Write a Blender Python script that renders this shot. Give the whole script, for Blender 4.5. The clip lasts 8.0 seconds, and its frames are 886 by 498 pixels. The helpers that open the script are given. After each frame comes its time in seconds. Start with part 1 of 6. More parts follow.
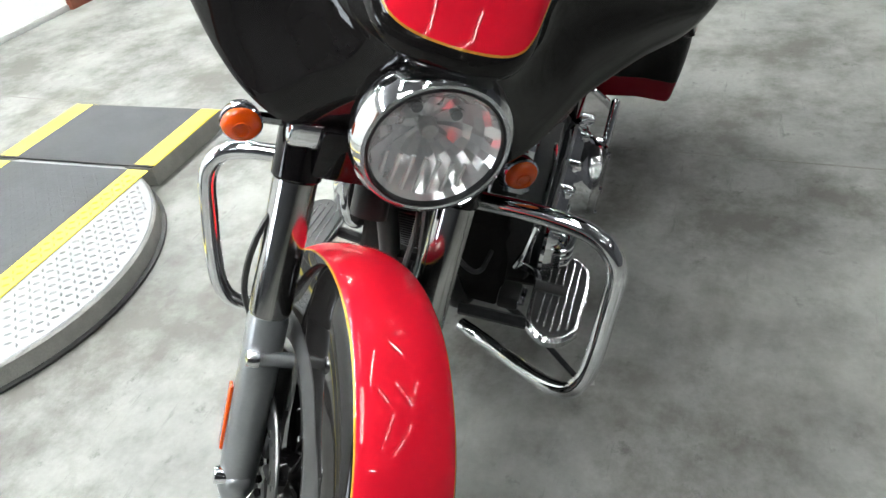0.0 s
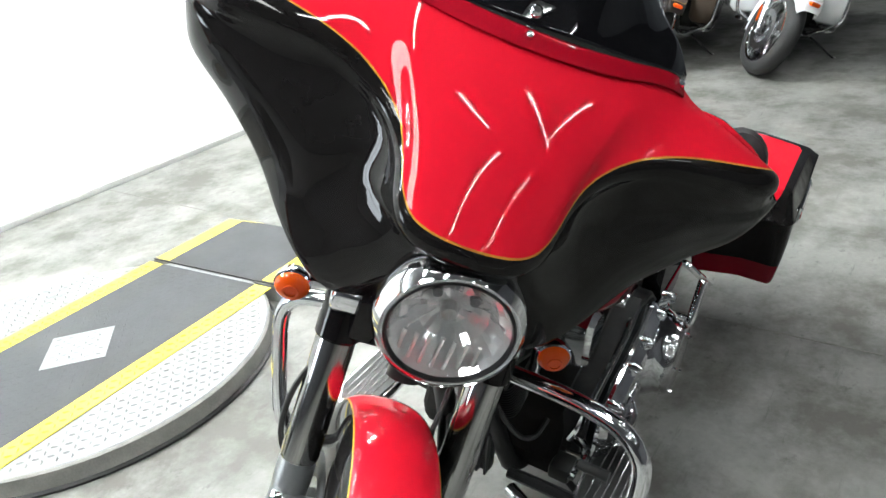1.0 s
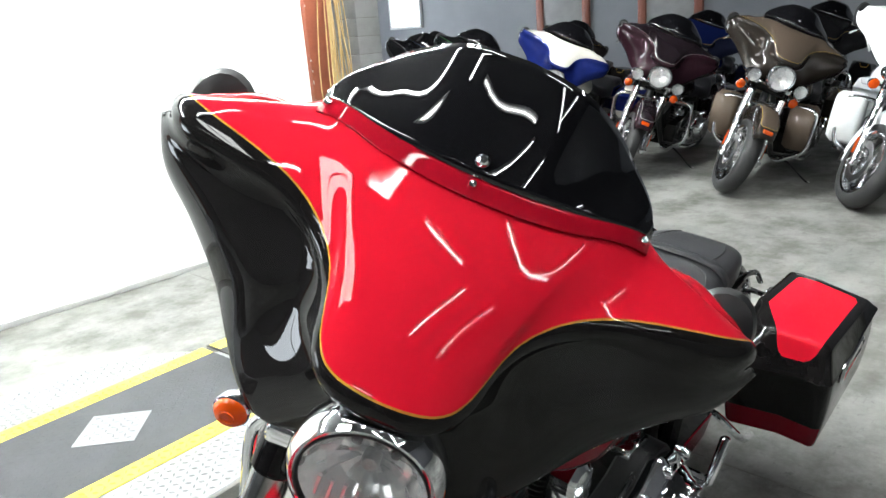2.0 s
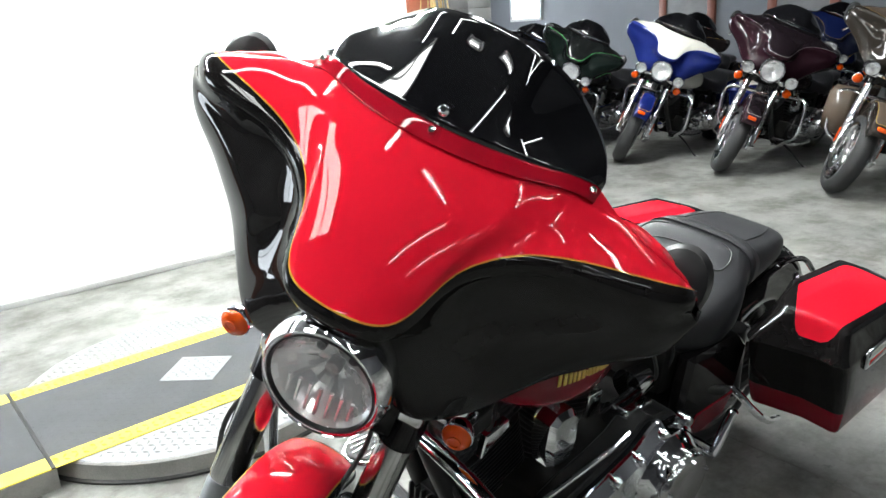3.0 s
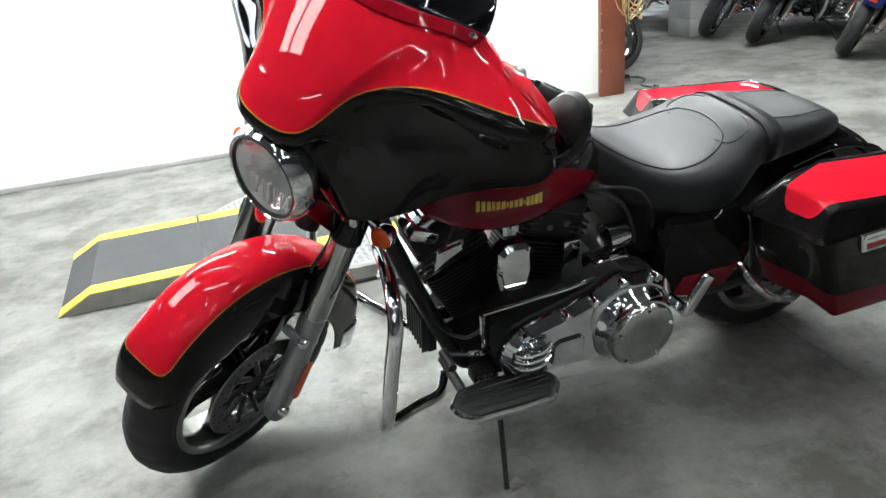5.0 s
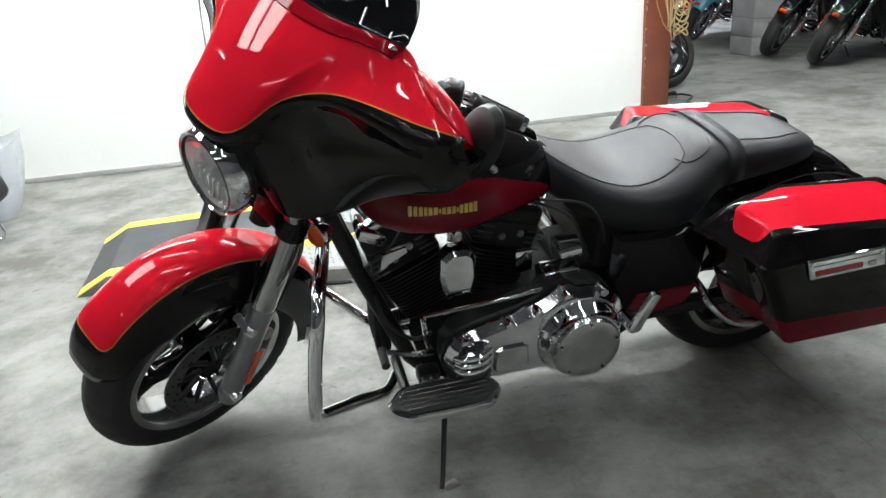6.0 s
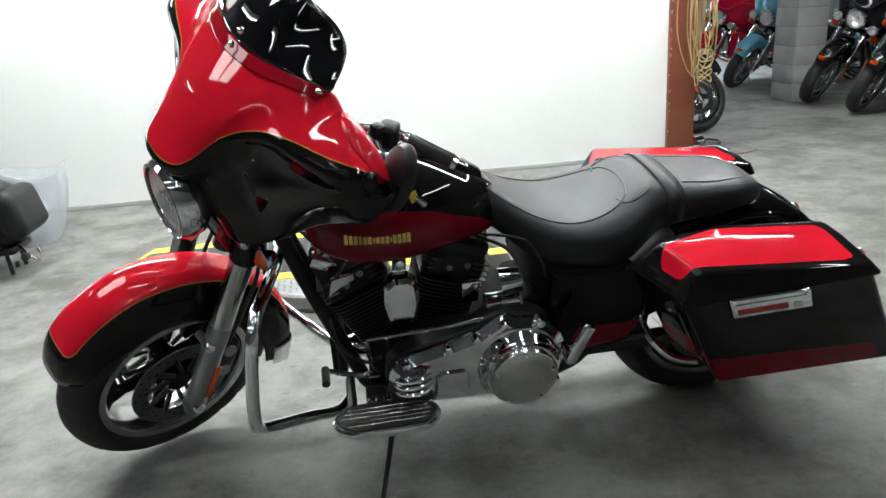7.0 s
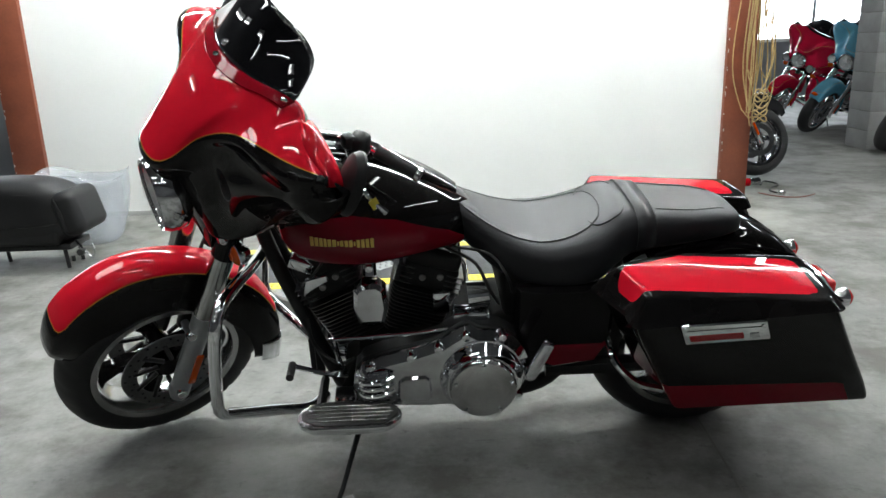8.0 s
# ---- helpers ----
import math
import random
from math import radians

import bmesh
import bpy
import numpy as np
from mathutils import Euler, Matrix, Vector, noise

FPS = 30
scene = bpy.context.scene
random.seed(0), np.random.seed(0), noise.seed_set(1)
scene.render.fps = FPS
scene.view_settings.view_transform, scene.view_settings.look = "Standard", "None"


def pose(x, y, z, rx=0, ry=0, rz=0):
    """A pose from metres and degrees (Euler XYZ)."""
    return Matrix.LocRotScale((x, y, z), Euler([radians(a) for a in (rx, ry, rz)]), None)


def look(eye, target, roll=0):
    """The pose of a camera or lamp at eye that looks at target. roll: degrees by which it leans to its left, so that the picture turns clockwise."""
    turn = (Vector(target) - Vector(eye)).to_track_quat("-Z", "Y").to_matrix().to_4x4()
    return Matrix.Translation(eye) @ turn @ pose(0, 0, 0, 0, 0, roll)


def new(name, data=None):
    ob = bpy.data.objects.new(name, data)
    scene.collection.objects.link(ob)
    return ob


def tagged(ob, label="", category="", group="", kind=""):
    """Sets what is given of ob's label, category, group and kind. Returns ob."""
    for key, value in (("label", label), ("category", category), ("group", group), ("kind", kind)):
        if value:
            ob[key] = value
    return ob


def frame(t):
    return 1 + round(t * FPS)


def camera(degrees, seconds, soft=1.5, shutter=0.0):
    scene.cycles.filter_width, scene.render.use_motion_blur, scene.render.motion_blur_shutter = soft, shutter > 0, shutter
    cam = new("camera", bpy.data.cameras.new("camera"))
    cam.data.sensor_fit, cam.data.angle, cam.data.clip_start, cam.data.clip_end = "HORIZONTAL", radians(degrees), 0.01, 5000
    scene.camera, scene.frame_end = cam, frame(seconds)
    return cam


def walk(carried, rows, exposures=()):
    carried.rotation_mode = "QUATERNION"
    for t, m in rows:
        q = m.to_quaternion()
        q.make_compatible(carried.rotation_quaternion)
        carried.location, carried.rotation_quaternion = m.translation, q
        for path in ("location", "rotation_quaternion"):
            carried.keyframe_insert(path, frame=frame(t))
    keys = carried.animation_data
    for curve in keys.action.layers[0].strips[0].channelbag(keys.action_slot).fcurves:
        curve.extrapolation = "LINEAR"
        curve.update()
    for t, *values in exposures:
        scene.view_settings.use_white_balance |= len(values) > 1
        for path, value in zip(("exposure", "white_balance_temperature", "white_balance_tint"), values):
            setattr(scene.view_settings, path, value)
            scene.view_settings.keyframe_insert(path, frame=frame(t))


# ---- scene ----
cam = camera(62.6, 8.0)
PATH = [
    (0, (0.236, 0.372, 1.319), (1.707, 1.035, 0.137), -8.1),
    (0.5, (0.25, 0.253, 1.369), (1.73, 1.151, 0.367), -7.5),
    (0.9, (0.281, 0.2, 1.39), (1.745, 1.244, 0.513), -6.8),
    (1, (0.299, 0.199, 1.401), (1.768, 1.257, 0.552), -6.9),
    (1.5, (0.394, 0.136, 1.425), (1.856, 1.319, 0.741), -5.4),
    (1.7, (0.435, 0.112, 1.431), (1.878, 1.344, 0.8), -4.9),
    (2.8, (0.527, -0.174, 1.391), (1.734, 1.321, 0.838), -4.1),
    (3, (0.538, -0.216, 1.37), (1.699, 1.31, 0.802), -3.9),
    (3.5, (0.635, -0.335, 1.334), (1.656, 1.277, 0.734), -4.9),
    (4, (0.734, -0.452, 1.307), (1.577, 1.22, 0.604), -4.1),
    (4.5, (0.808, -0.65, 1.298), (1.463, 1.079, 0.535), -5.3),
    (4.7, (0.842, -0.711, 1.298), (1.436, 1.028, 0.507), -5.5),
    (5.8, (1.129, -0.885, 1.251), (1.526, 0.934, 0.521), -4.0),
    (6, (1.184, -0.917, 1.28), (1.537, 0.906, 0.535), -4.1),
    (6.5, (1.316, -1.052, 1.294), (1.576, 0.81, 0.613), -3.8),
    (7, (1.459, -1.094, 1.28), (1.666, 0.792, 0.648), -3.9),
    (7.5, (1.613, -1.117, 1.265), (1.685, 0.794, 0.679), -4.4),
    (8, (1.749, -1.205, 1.233), (1.748, 0.721, 0.694), -1.9),
]
walk(cam, [(t, look(eye, target, roll)) for t, eye, target, roll in PATH],
     [(0.0, 0.2), (0.5, 0.32), (1.5, 0.35), (3.0, 0.3), (4.5, 0.2), (6.0, -0.05), (7.0, -0.3), (8.0, -0.5)])

# ---- world and light ----
world = bpy.data.worlds.new("world")
scene.world = world
world.use_nodes = True
wn = world.node_tree.nodes
sky = wn.new("ShaderNodeTexSky")
sky.sky_type, sky.sun_disc = "NISHITA", False
sky.sun_elevation, sky.sun_rotation = radians(35), radians(120)
world.node_tree.links.new(sky.outputs["Color"], wn["Background"].inputs["Color"])
wn["Background"].inputs["Strength"].default_value = 0.10
scene.view_settings.exposure = 0.0
TUBE_POWER = 300.0
SMALL_TUBE_POWER = 50.0
PANEL_POWER = 20.0
WINDOW_POWER = 14.0


# ---- materials ----
def material(name, color=(0.5, 0.5, 0.5), rough=0.5, metal=0.0, coat=0.0, **more):
    m = bpy.data.materials.new(name)
    m.use_nodes = True
    b = m.node_tree.nodes["Principled BSDF"]
    b.inputs["Base Color"].default_value = (*color, 1)
    b.inputs["Roughness"].default_value = rough
    b.inputs["Metallic"].default_value = metal
    b.inputs["Coat Weight"].default_value = coat
    b.inputs["Coat Roughness"].default_value = 0.03
    b.inputs["Coat IOR"].default_value = 1.42
    for key, value in more.items():
        b.inputs[key.replace("_", " ")].default_value = value
    return m


def nodes_of(m):
    t = m.node_tree
    return t, t.nodes["Principled BSDF"]


def add_node(t, kind, **sets):
    n = t.nodes.new(kind)
    for k, v in sets.items():
        if k in n.inputs:
            n.inputs[k].default_value = v
        else:
            n.inputs[k.replace("_", " ")].default_value = v
    return n


def coords(t, scale=(1, 1, 1)):
    c = t.nodes.new("ShaderNodeTexCoord")
    mp = t.nodes.new("ShaderNodeMapping")
    mp.inputs["Scale"].default_value = scale
    t.links.new(c.outputs["Object"], mp.inputs["Vector"])
    return mp.outputs["Vector"]


def ramp(t, fac, stops):
    r = t.nodes.new("ShaderNodeValToRGB")
    e = r.color_ramp.elements
    while len(e) < len(stops):
        e.new(0.5)
    for el, (p, c) in zip(e, stops):
        el.position, el.color = p, (*c, 1)
    t.links.new(fac, r.inputs["Fac"])
    return r.outputs["Color"]


def noise_fac(t, vec, scale, detail=4.0, rough=0.55):
    n = add_node(t, "ShaderNodeTexNoise", Scale=scale, Detail=detail, Roughness=rough)
    t.links.new(vec, n.inputs["Vector"])
    return n.outputs["Fac"]


def mix(t, a, b, fac, mode="MIX"):
    m = t.nodes.new("ShaderNodeMix")
    m.data_type, m.blend_type = "RGBA", mode
    for sock, v in ((m.inputs[6], a), (m.inputs[7], b), (m.inputs[0], fac)):
        if isinstance(v, (int, float)):
            sock.default_value = v
        elif isinstance(v, tuple):
            sock.default_value = (*v, 1)
        else:
            t.links.new(v, sock)
    return m.outputs[2]


def bump(t, b, fac, strength, distance):
    n = add_node(t, "ShaderNodeBump", Strength=strength, Distance=distance)
    t.links.new(fac, n.inputs["Height"])
    t.links.new(n.outputs["Normal"], b.inputs["Normal"])


def mottled(name, c1, c2, rough, scale=6.0, fine=90.0, relief=0.15, metal=0.0, distance=0.002, coat=0.0):
    """A surface whose colour wanders between two tones at two scales, with fine relief."""
    m = material(name, c1, rough, metal, coat)
    t, b = nodes_of(m)
    v = coords(t)
    big, small = noise_fac(t, v, scale), noise_fac(t, v, fine, 3.0)
    col = mix(t, ramp(t, big, [(0.35, c1), (0.65, c2)]), ramp(t, small, [(0.3, c1), (0.7, c2)]), 0.35)
    t.links.new(col, b.inputs["Base Color"])
    bump(t, b, small, relief, distance)
    if coat:
        b.inputs["Specular IOR Level"].default_value = 0.0
    rr = t.nodes.new("ShaderNodeMapRange")
    rr.inputs["To Min"].default_value, rr.inputs["To Max"].default_value = rough * 0.85, min(1.0, rough * 1.15)
    t.links.new(big, rr.inputs["Value"])
    t.links.new(rr.outputs["Result"], b.inputs["Roughness"])
    return m


def two_tone(name, panel, ground, stripe=(0.42, 0.2, 0.03), flake=0.0, width=0.0016):
    """Gloss paint in two colours with a thin pinstripe; the mesh's paint attribute is the distance from the edge of the panel."""
    m = material(name, ground, 0.5, flake, 0.68, Specular_IOR_Level=0.0)
    t, b = nodes_of(m)
    a = t.nodes.new("ShaderNodeAttribute")
    a.attribute_name = "paint"
    inside = t.nodes.new("ShaderNodeMath")
    inside.operation = "GREATER_THAN"
    inside.inputs[1].default_value = 0.0
    t.links.new(a.outputs["Fac"], inside.inputs[0])
    line = t.nodes.new("ShaderNodeMath")
    line.operation = "COMPARE"
    line.inputs[1].default_value, line.inputs[2].default_value = 0.0, width
    t.links.new(a.outputs["Fac"], line.inputs[0])
    v = coords(t)
    dust = noise_fac(t, v, 9.0, 5.0)
    red = mix(t, panel, tuple(c * 0.93 for c in panel), dust)
    blk = mix(t, ground, tuple(c * 1.5 + 0.001 for c in ground), dust)
    col = mix(t, blk, red, inside.outputs["Value"])
    col = mix(t, col, stripe, line.outputs["Value"])
    t.links.new(col, b.inputs["Base Color"])
    fine = noise_fac(t, v, 35.0, 2.0)
    rr = t.nodes.new("ShaderNodeMapRange")
    rr.inputs["To Min"].default_value, rr.inputs["To Max"].default_value = 0.0, 0.008
    t.links.new(fine, rr.inputs["Value"])
    t.links.new(rr.outputs["Result"], b.inputs["Coat Roughness"])
    return m


def emitter(name, color, power):
    m = material(name, color)
    b = m.node_tree.nodes["Principled BSDF"]
    b.inputs["Emission Color"].default_value = (*color, 1)
    b.inputs["Emission Strength"].default_value = power
    return m


RED, BLACK = (0.58, 0.0095, 0.024), (0.0055, 0.005, 0.005)
PAINT = two_tone("red_black_paint", RED, BLACK)
RED_PAINT = mottled("red_paint", RED, (0.55, 0.005, 0.01), 0.3, 8, 60, 0.0, 0, 0.001, 1.0)
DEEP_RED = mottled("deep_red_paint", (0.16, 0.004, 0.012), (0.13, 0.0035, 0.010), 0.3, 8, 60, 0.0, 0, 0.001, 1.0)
BLACK_PAINT = mottled("black_paint", BLACK, (0.004, 0.0035, 0.004), 0.25, 8, 60, 0.0, 0, 0.001, 0.68)
CHROME = mottled("chrome", (0.82, 0.83, 0.85), (0.72, 0.73, 0.75), 0.07, 14, 120, 0.02, 1.0, 0.0005)
BRUSHED = mottled("polished_aluminium", (0.6, 0.6, 0.6), (0.48, 0.48, 0.48), 0.22, 20, 160, 0.05, 1.0, 0.0005)
SATIN = mottled("satin_chrome", (0.46, 0.46, 0.46), (0.38, 0.38, 0.37), 0.13, 14, 120, 0.02, 1.0, 0.0005)
SILVER = mottled("silver_paint", (0.30, 0.31, 0.32), (0.25, 0.26, 0.27), 0.33, 12, 140, 0.04, 0.65, 0.0005)
DARK_METAL = mottled("black_engine_enamel", (0.011, 0.011, 0.012), (0.022, 0.022, 0.022), 0.42, 12, 130, 0.2, 0.0, 0.0006)
DARK_METAL.node_tree.nodes["Principled BSDF"].inputs["Specular IOR Level"].default_value = 0.25
# rough black with almost no gloss, so the cases don't mirror the wall
MATTE_BLACK = mottled("matte_black", (0.010, 0.010, 0.010), (0.020, 0.019, 0.018), 0.75, 9, 90, 0.35, 0.0, 0.0015)
MATTE_BLACK.node_tree.nodes["Principled BSDF"].inputs["Specular IOR Level"].default_value = 0.05
FIN_EDGE = mottled("machined_fin_edge", (0.17, 0.17, 0.17), (0.11, 0.11, 0.11), 0.3, 30, 150, 0.05, 1.0, 0.0005)
DISC_STEEL = mottled("dark_disc_steel", (0.20, 0.20, 0.20), (0.13, 0.13, 0.13), 0.36, 15, 120, 0.1, 1.0, 0.0006)
STEEL = mottled("bare_steel", (0.35, 0.35, 0.35), (0.22, 0.21, 0.20), 0.32, 15, 120, 0.1, 1.0, 0.0006)
RUBBER = mottled("tyre_rubber", (0.012, 0.012, 0.013), (0.02, 0.02, 0.02), 0.7, 10, 150, 0.35, 0.0, 0.001)
GRIP_RUBBER = mottled("grip_rubber", (0.012, 0.012, 0.012), (0.022, 0.022, 0.022), 0.55, 12, 160, 0.3, 0.0, 0.001)
PLASTIC = mottled("black_plastic", (0.009, 0.009, 0.01), (0.015, 0.015, 0.016), 0.4, 12, 160, 0.15, 0.0, 0.0006)
PLASTIC.node_tree.nodes["Principled BSDF"].inputs["Specular IOR Level"].default_value = 0.3
GOLD = mottled("gold_lettering", (0.80, 0.55, 0.12), (0.7, 0.45, 0.09), 0.4, 12, 90, 0.02)
YELLOW_TAG = mottled("yellow_tag", (0.75, 0.6, 0.05), (0.65, 0.5, 0.04), 0.5, 30, 90, 0.1)
AMBER = material("amber_lens", (0.56, 0.060, 0.002), 0.14, 0.0, 0.35)
RED_LENS = material("red_lens", (0.45, 0.01, 0.01), 0.12, 0.0, 0.6)
REFLECT_RED = material("red_reflector", (0.28, 0.01, 0.012), 0.2, 0.0, 0.6)
GLASS = material("lens_glass", (0.9, 0.92, 0.95), 0.02, coat=1.0, Alpha=0.10)


MIRROR_BOWL = mottled("faceted_mirror_bowl", (0.88, 0.88, 0.88), (0.78, 0.78, 0.78), 0.14, 30, 120, 0.02, 0.72, 0.0005)

SMOKE = material("smoked_screen", (0.004, 0.004, 0.005), 0.03, coat=1.0)
TRIM_RED = material("screen_trim_red", (0.26, 0.004, 0.012), 0.3, coat=0.45, Specular_IOR_Level=0.0)


def vinyl_material():
    m = material("black_vinyl", (0.02, 0.02, 0.022), 0.46, Specular_IOR_Level=0.27)
    t, b = nodes_of(m)
    v = coords(t)
    vor = add_node(t, "ShaderNodeTexVoronoi", Scale=420.0)
    t.links.new(v, vor.inputs["Vector"])
    col = ramp(t, noise_fac(t, v, 5.0), [(0.3, (0.012, 0.012, 0.014)), (0.7, (0.021, 0.021, 0.024))])
    t.links.new(col, b.inputs["Base Color"])
    bump(t, b, vor.outputs["Distance"], 0.25, 0.0008)
    return m


VINYL = vinyl_material()
LEATHER = mottled("worn_black_leather", (0.008, 0.008, 0.009), (0.014, 0.014, 0.015), 0.5, 6, 150, 0.3, 0.0, 0.001)
LEATHER.node_tree.nodes["Principled BSDF"].inputs["Specular IOR Level"].default_value = 0.3


def concrete_material():
    m = material("worn_concrete", (0.4, 0.39, 0.37), 0.5)
    t, b = nodes_of(m)
    v = coords(t)
    big = noise_fac(t, v, 1.5, 6.0, 0.66)
    mid = noise_fac(t, v, 4.5, 6.0, 0.65)
    fine = noise_fac(t, v, 60.0, 4.0)
    spots = noise_fac(t, v, 13.0, 5.0, 0.7)
    col = ramp(t, big, [(0.3, (0.085, 0.085, 0.078)), (0.46, (0.168, 0.168, 0.158)), (0.7, (0.241, 0.241, 0.228))])
    col = mix(t, col, ramp(t, mid, [(0.32, (0.068, 0.068, 0.062)), (0.46, (0.174, 0.174, 0.165)), (0.68, (0.265, 0.265, 0.250))]), 0.6)
    col = mix(t, col, ramp(t, fine, [(0.3, (0.124, 0.124, 0.117)), (0.7, (0.270, 0.270, 0.256))]), 0.16)
    col = mix(t, col, (0.079, 0.079, 0.073), ramp(t, spots, [(0.60, (0, 0, 0)), (0.70, (0.7, 0.7, 0.7))]))
    col = mix(t, col, (0.309, 0.309, 0.294), ramp(t, spots, [(0.26, (0.45, 0.45, 0.45)), (0.34, (0, 0, 0))]))
    patches = noise_fac(t, v, 2.4, 9.0, 0.7)
    col = mix(t, col, (0.062, 0.058, 0.047), ramp(t, patches, [(0.45, (0, 0, 0)), (0.60, (0.72, 0.72, 0.72))]))
    scuffs = noise_fac(t, coords(t, (1.0, 7.0, 1.0)), 3.0, 7.0, 0.75)
    col = mix(t, col, (0.050, 0.050, 0.047), ramp(t, scuffs, [(0.60, (0, 0, 0)), (0.70, (0.5, 0.5, 0.5))]))
    pale = noise_fac(t, v, 0.9, 8.0, 0.62)
    col = mix(t, col, (0.330, 0.328, 0.308), ramp(t, pale, [(0.50, (0, 0, 0)), (0.66, (0.50, 0.50, 0.50))]))
    t.links.new(col, b.inputs["Base Color"])
    rr = t.nodes.new("ShaderNodeMapRange")
    rr.inputs["To Min"].default_value, rr.inputs["To Max"].default_value = 0.58, 0.85
    t.links.new(mid, rr.inputs["Value"])
    t.links.new(rr.outputs["Result"], b.inputs["Roughness"])
    bump(t, b, fine, 0.12, 0.002)
    return m


CONCRETE = concrete_material()
JOINT = mottled("dirty_joint", (0.12, 0.117, 0.105), (0.18, 0.175, 0.16), 0.8, 6, 80, 0.3)
WALL_WHITE = mottled("white_wall_paint", (0.82, 0.83, 0.82), (0.78, 0.79, 0.78), 0.55, 1.3, 70, 0.08)
WALL_GREY = mottled("grey_wall_paint", (0.20, 0.21, 0.23), (0.16, 0.17, 0.19), 0.6, 1.0, 60, 0.1)
# for walls out of view, made dark to cut reflections and bounced light
UNSEEN_WALL = mottled("unseen_dark_wall", (0.07, 0.07, 0.075), (0.05, 0.05, 0.055), 0.6, 1.0, 60, 0.1)
CEILING = mottled("ceiling_paint", (0.06, 0.06, 0.062), (0.045, 0.045, 0.047), 0.8, 1.0, 60, 0.1)
POST_BROWN = mottled("red_brown_post_paint", (0.24, 0.07, 0.035), (0.17, 0.045, 0.025), 0.45, 4, 60, 0.2)
BLOCK = mottled("painted_block", (0.30, 0.30, 0.30), (0.24, 0.24, 0.24), 0.8, 5, 90, 0.5, 0, 0.004)
PLATE = mottled("aluminium_tread_plate", (0.34, 0.345, 0.35), (0.27, 0.275, 0.28), 0.42, 6, 120, 0.2, 0.55, 0.001)
RAMP_EDGE = mottled("worn_steel_edge", (0.22, 0.22, 0.21), (0.33, 0.32, 0.3), 0.6, 14, 150, 0.5, 0.3, 0.002)
GRIT = mottled("black_grit_tape", (0.035, 0.037, 0.04), (0.06, 0.062, 0.066), 0.85, 8, 260, 0.6, 0, 0.0015)
YELLOW = mottled("yellow_safety_tape", (0.78, 0.62, 0.07), (0.68, 0.52, 0.05), 0.5, 7, 120, 0.15)
TUBE = emitter("fluorescent_tube", (0.95, 1.0, 0.99), TUBE_POWER)
PANEL_GLOW = emitter("light_panel_diffuser", (0.97, 1.0, 0.98), PANEL_POWER)
SMALL_TUBE = emitter("small_fluorescent_tube", (0.95, 1.0, 0.99), SMALL_TUBE_POWER)
PANE_GLOW = emitter("daylight_pane", (0.85, 0.93, 1.0), WINDOW_POWER)
FIXTURE = mottled("white_fixture_enamel", (0.7, 0.7, 0.7), (0.62, 0.62, 0.62), 0.4, 5, 60, 0.05)
CLOUDY = material("clear_plastic_sheet", (0.62, 0.66, 0.72), 0.12, coat=0.6, Alpha=0.34)
BASE_GREY = mottled("grey_skirting", (0.45, 0.45, 0.44), (0.36, 0.36, 0.35), 0.6, 5, 60, 0.1)
DULL_RED = mottled("faded_red_hose", (0.20, 0.08, 0.07), (0.14, 0.06, 0.05), 0.6, 12, 90, 0.1)
ROPE = mottled("tan_cord", (0.42, 0.30, 0.13), (0.33, 0.23, 0.1), 0.7, 30, 200, 0.4)


# ---- geometry helpers ----
def xf(g, m):
    v, f = g
    m = np.array(m)
    return v @ m[:3, :3].T + m[:3, 3], f


def mv(g, x=0.0, y=0.0, z=0.0):
    return g[0] + np.array([x, y, z]), g[1]


def grid(p, close_u=False, close_v=False, caps=False):
    """Quads over an array of points, nu by nv."""
    nu, nv = p.shape[:2]
    f = []
    for i in range(nu if close_u else nu - 1):
        for j in range(nv if close_v else nv - 1):
            a, b = (i + 1) % nu, (j + 1) % nv
            f.append((i * nv + j, a * nv + j, a * nv + b, i * nv + b))
    if caps:
        f.append(tuple(range(nv)))
        f.append(tuple((nu - 1) * nv + j for j in reversed(range(nv))))
    return p.reshape(-1, 3).astype(float), f


def spline(pts, n):
    """A smooth curve through points of any dimension (Catmull-Rom by chord length)."""
    p = np.array(pts, float)
    d = np.maximum(np.linalg.norm(np.diff(p, axis=0), axis=1), 1e-6)
    t = np.concatenate([[0], np.cumsum(d)])
    tang = np.zeros_like(p)
    tang[1:-1] = (p[2:] - p[:-2]) / (t[2:] - t[:-2])[:, None]
    tang[0], tang[-1] = (p[1] - p[0]) / d[0], (p[-1] - p[-2]) / d[-1]
    s = np.linspace(0, t[-1], n)
    k = np.clip(np.searchsorted(t, s, side="right") - 1, 0, len(p) - 2)
    h = (t[k + 1] - t[k])[:, None]
    u = ((s - t[k]) / (t[k + 1] - t[k]))[:, None]
    return ((2 * u**3 - 3 * u**2 + 1) * p[k] + (u**3 - 2 * u**2 + u) * h * tang[k]
            + (-2 * u**3 + 3 * u**2) * p[k + 1] + (u**3 - u**2) * h * tang[k + 1])


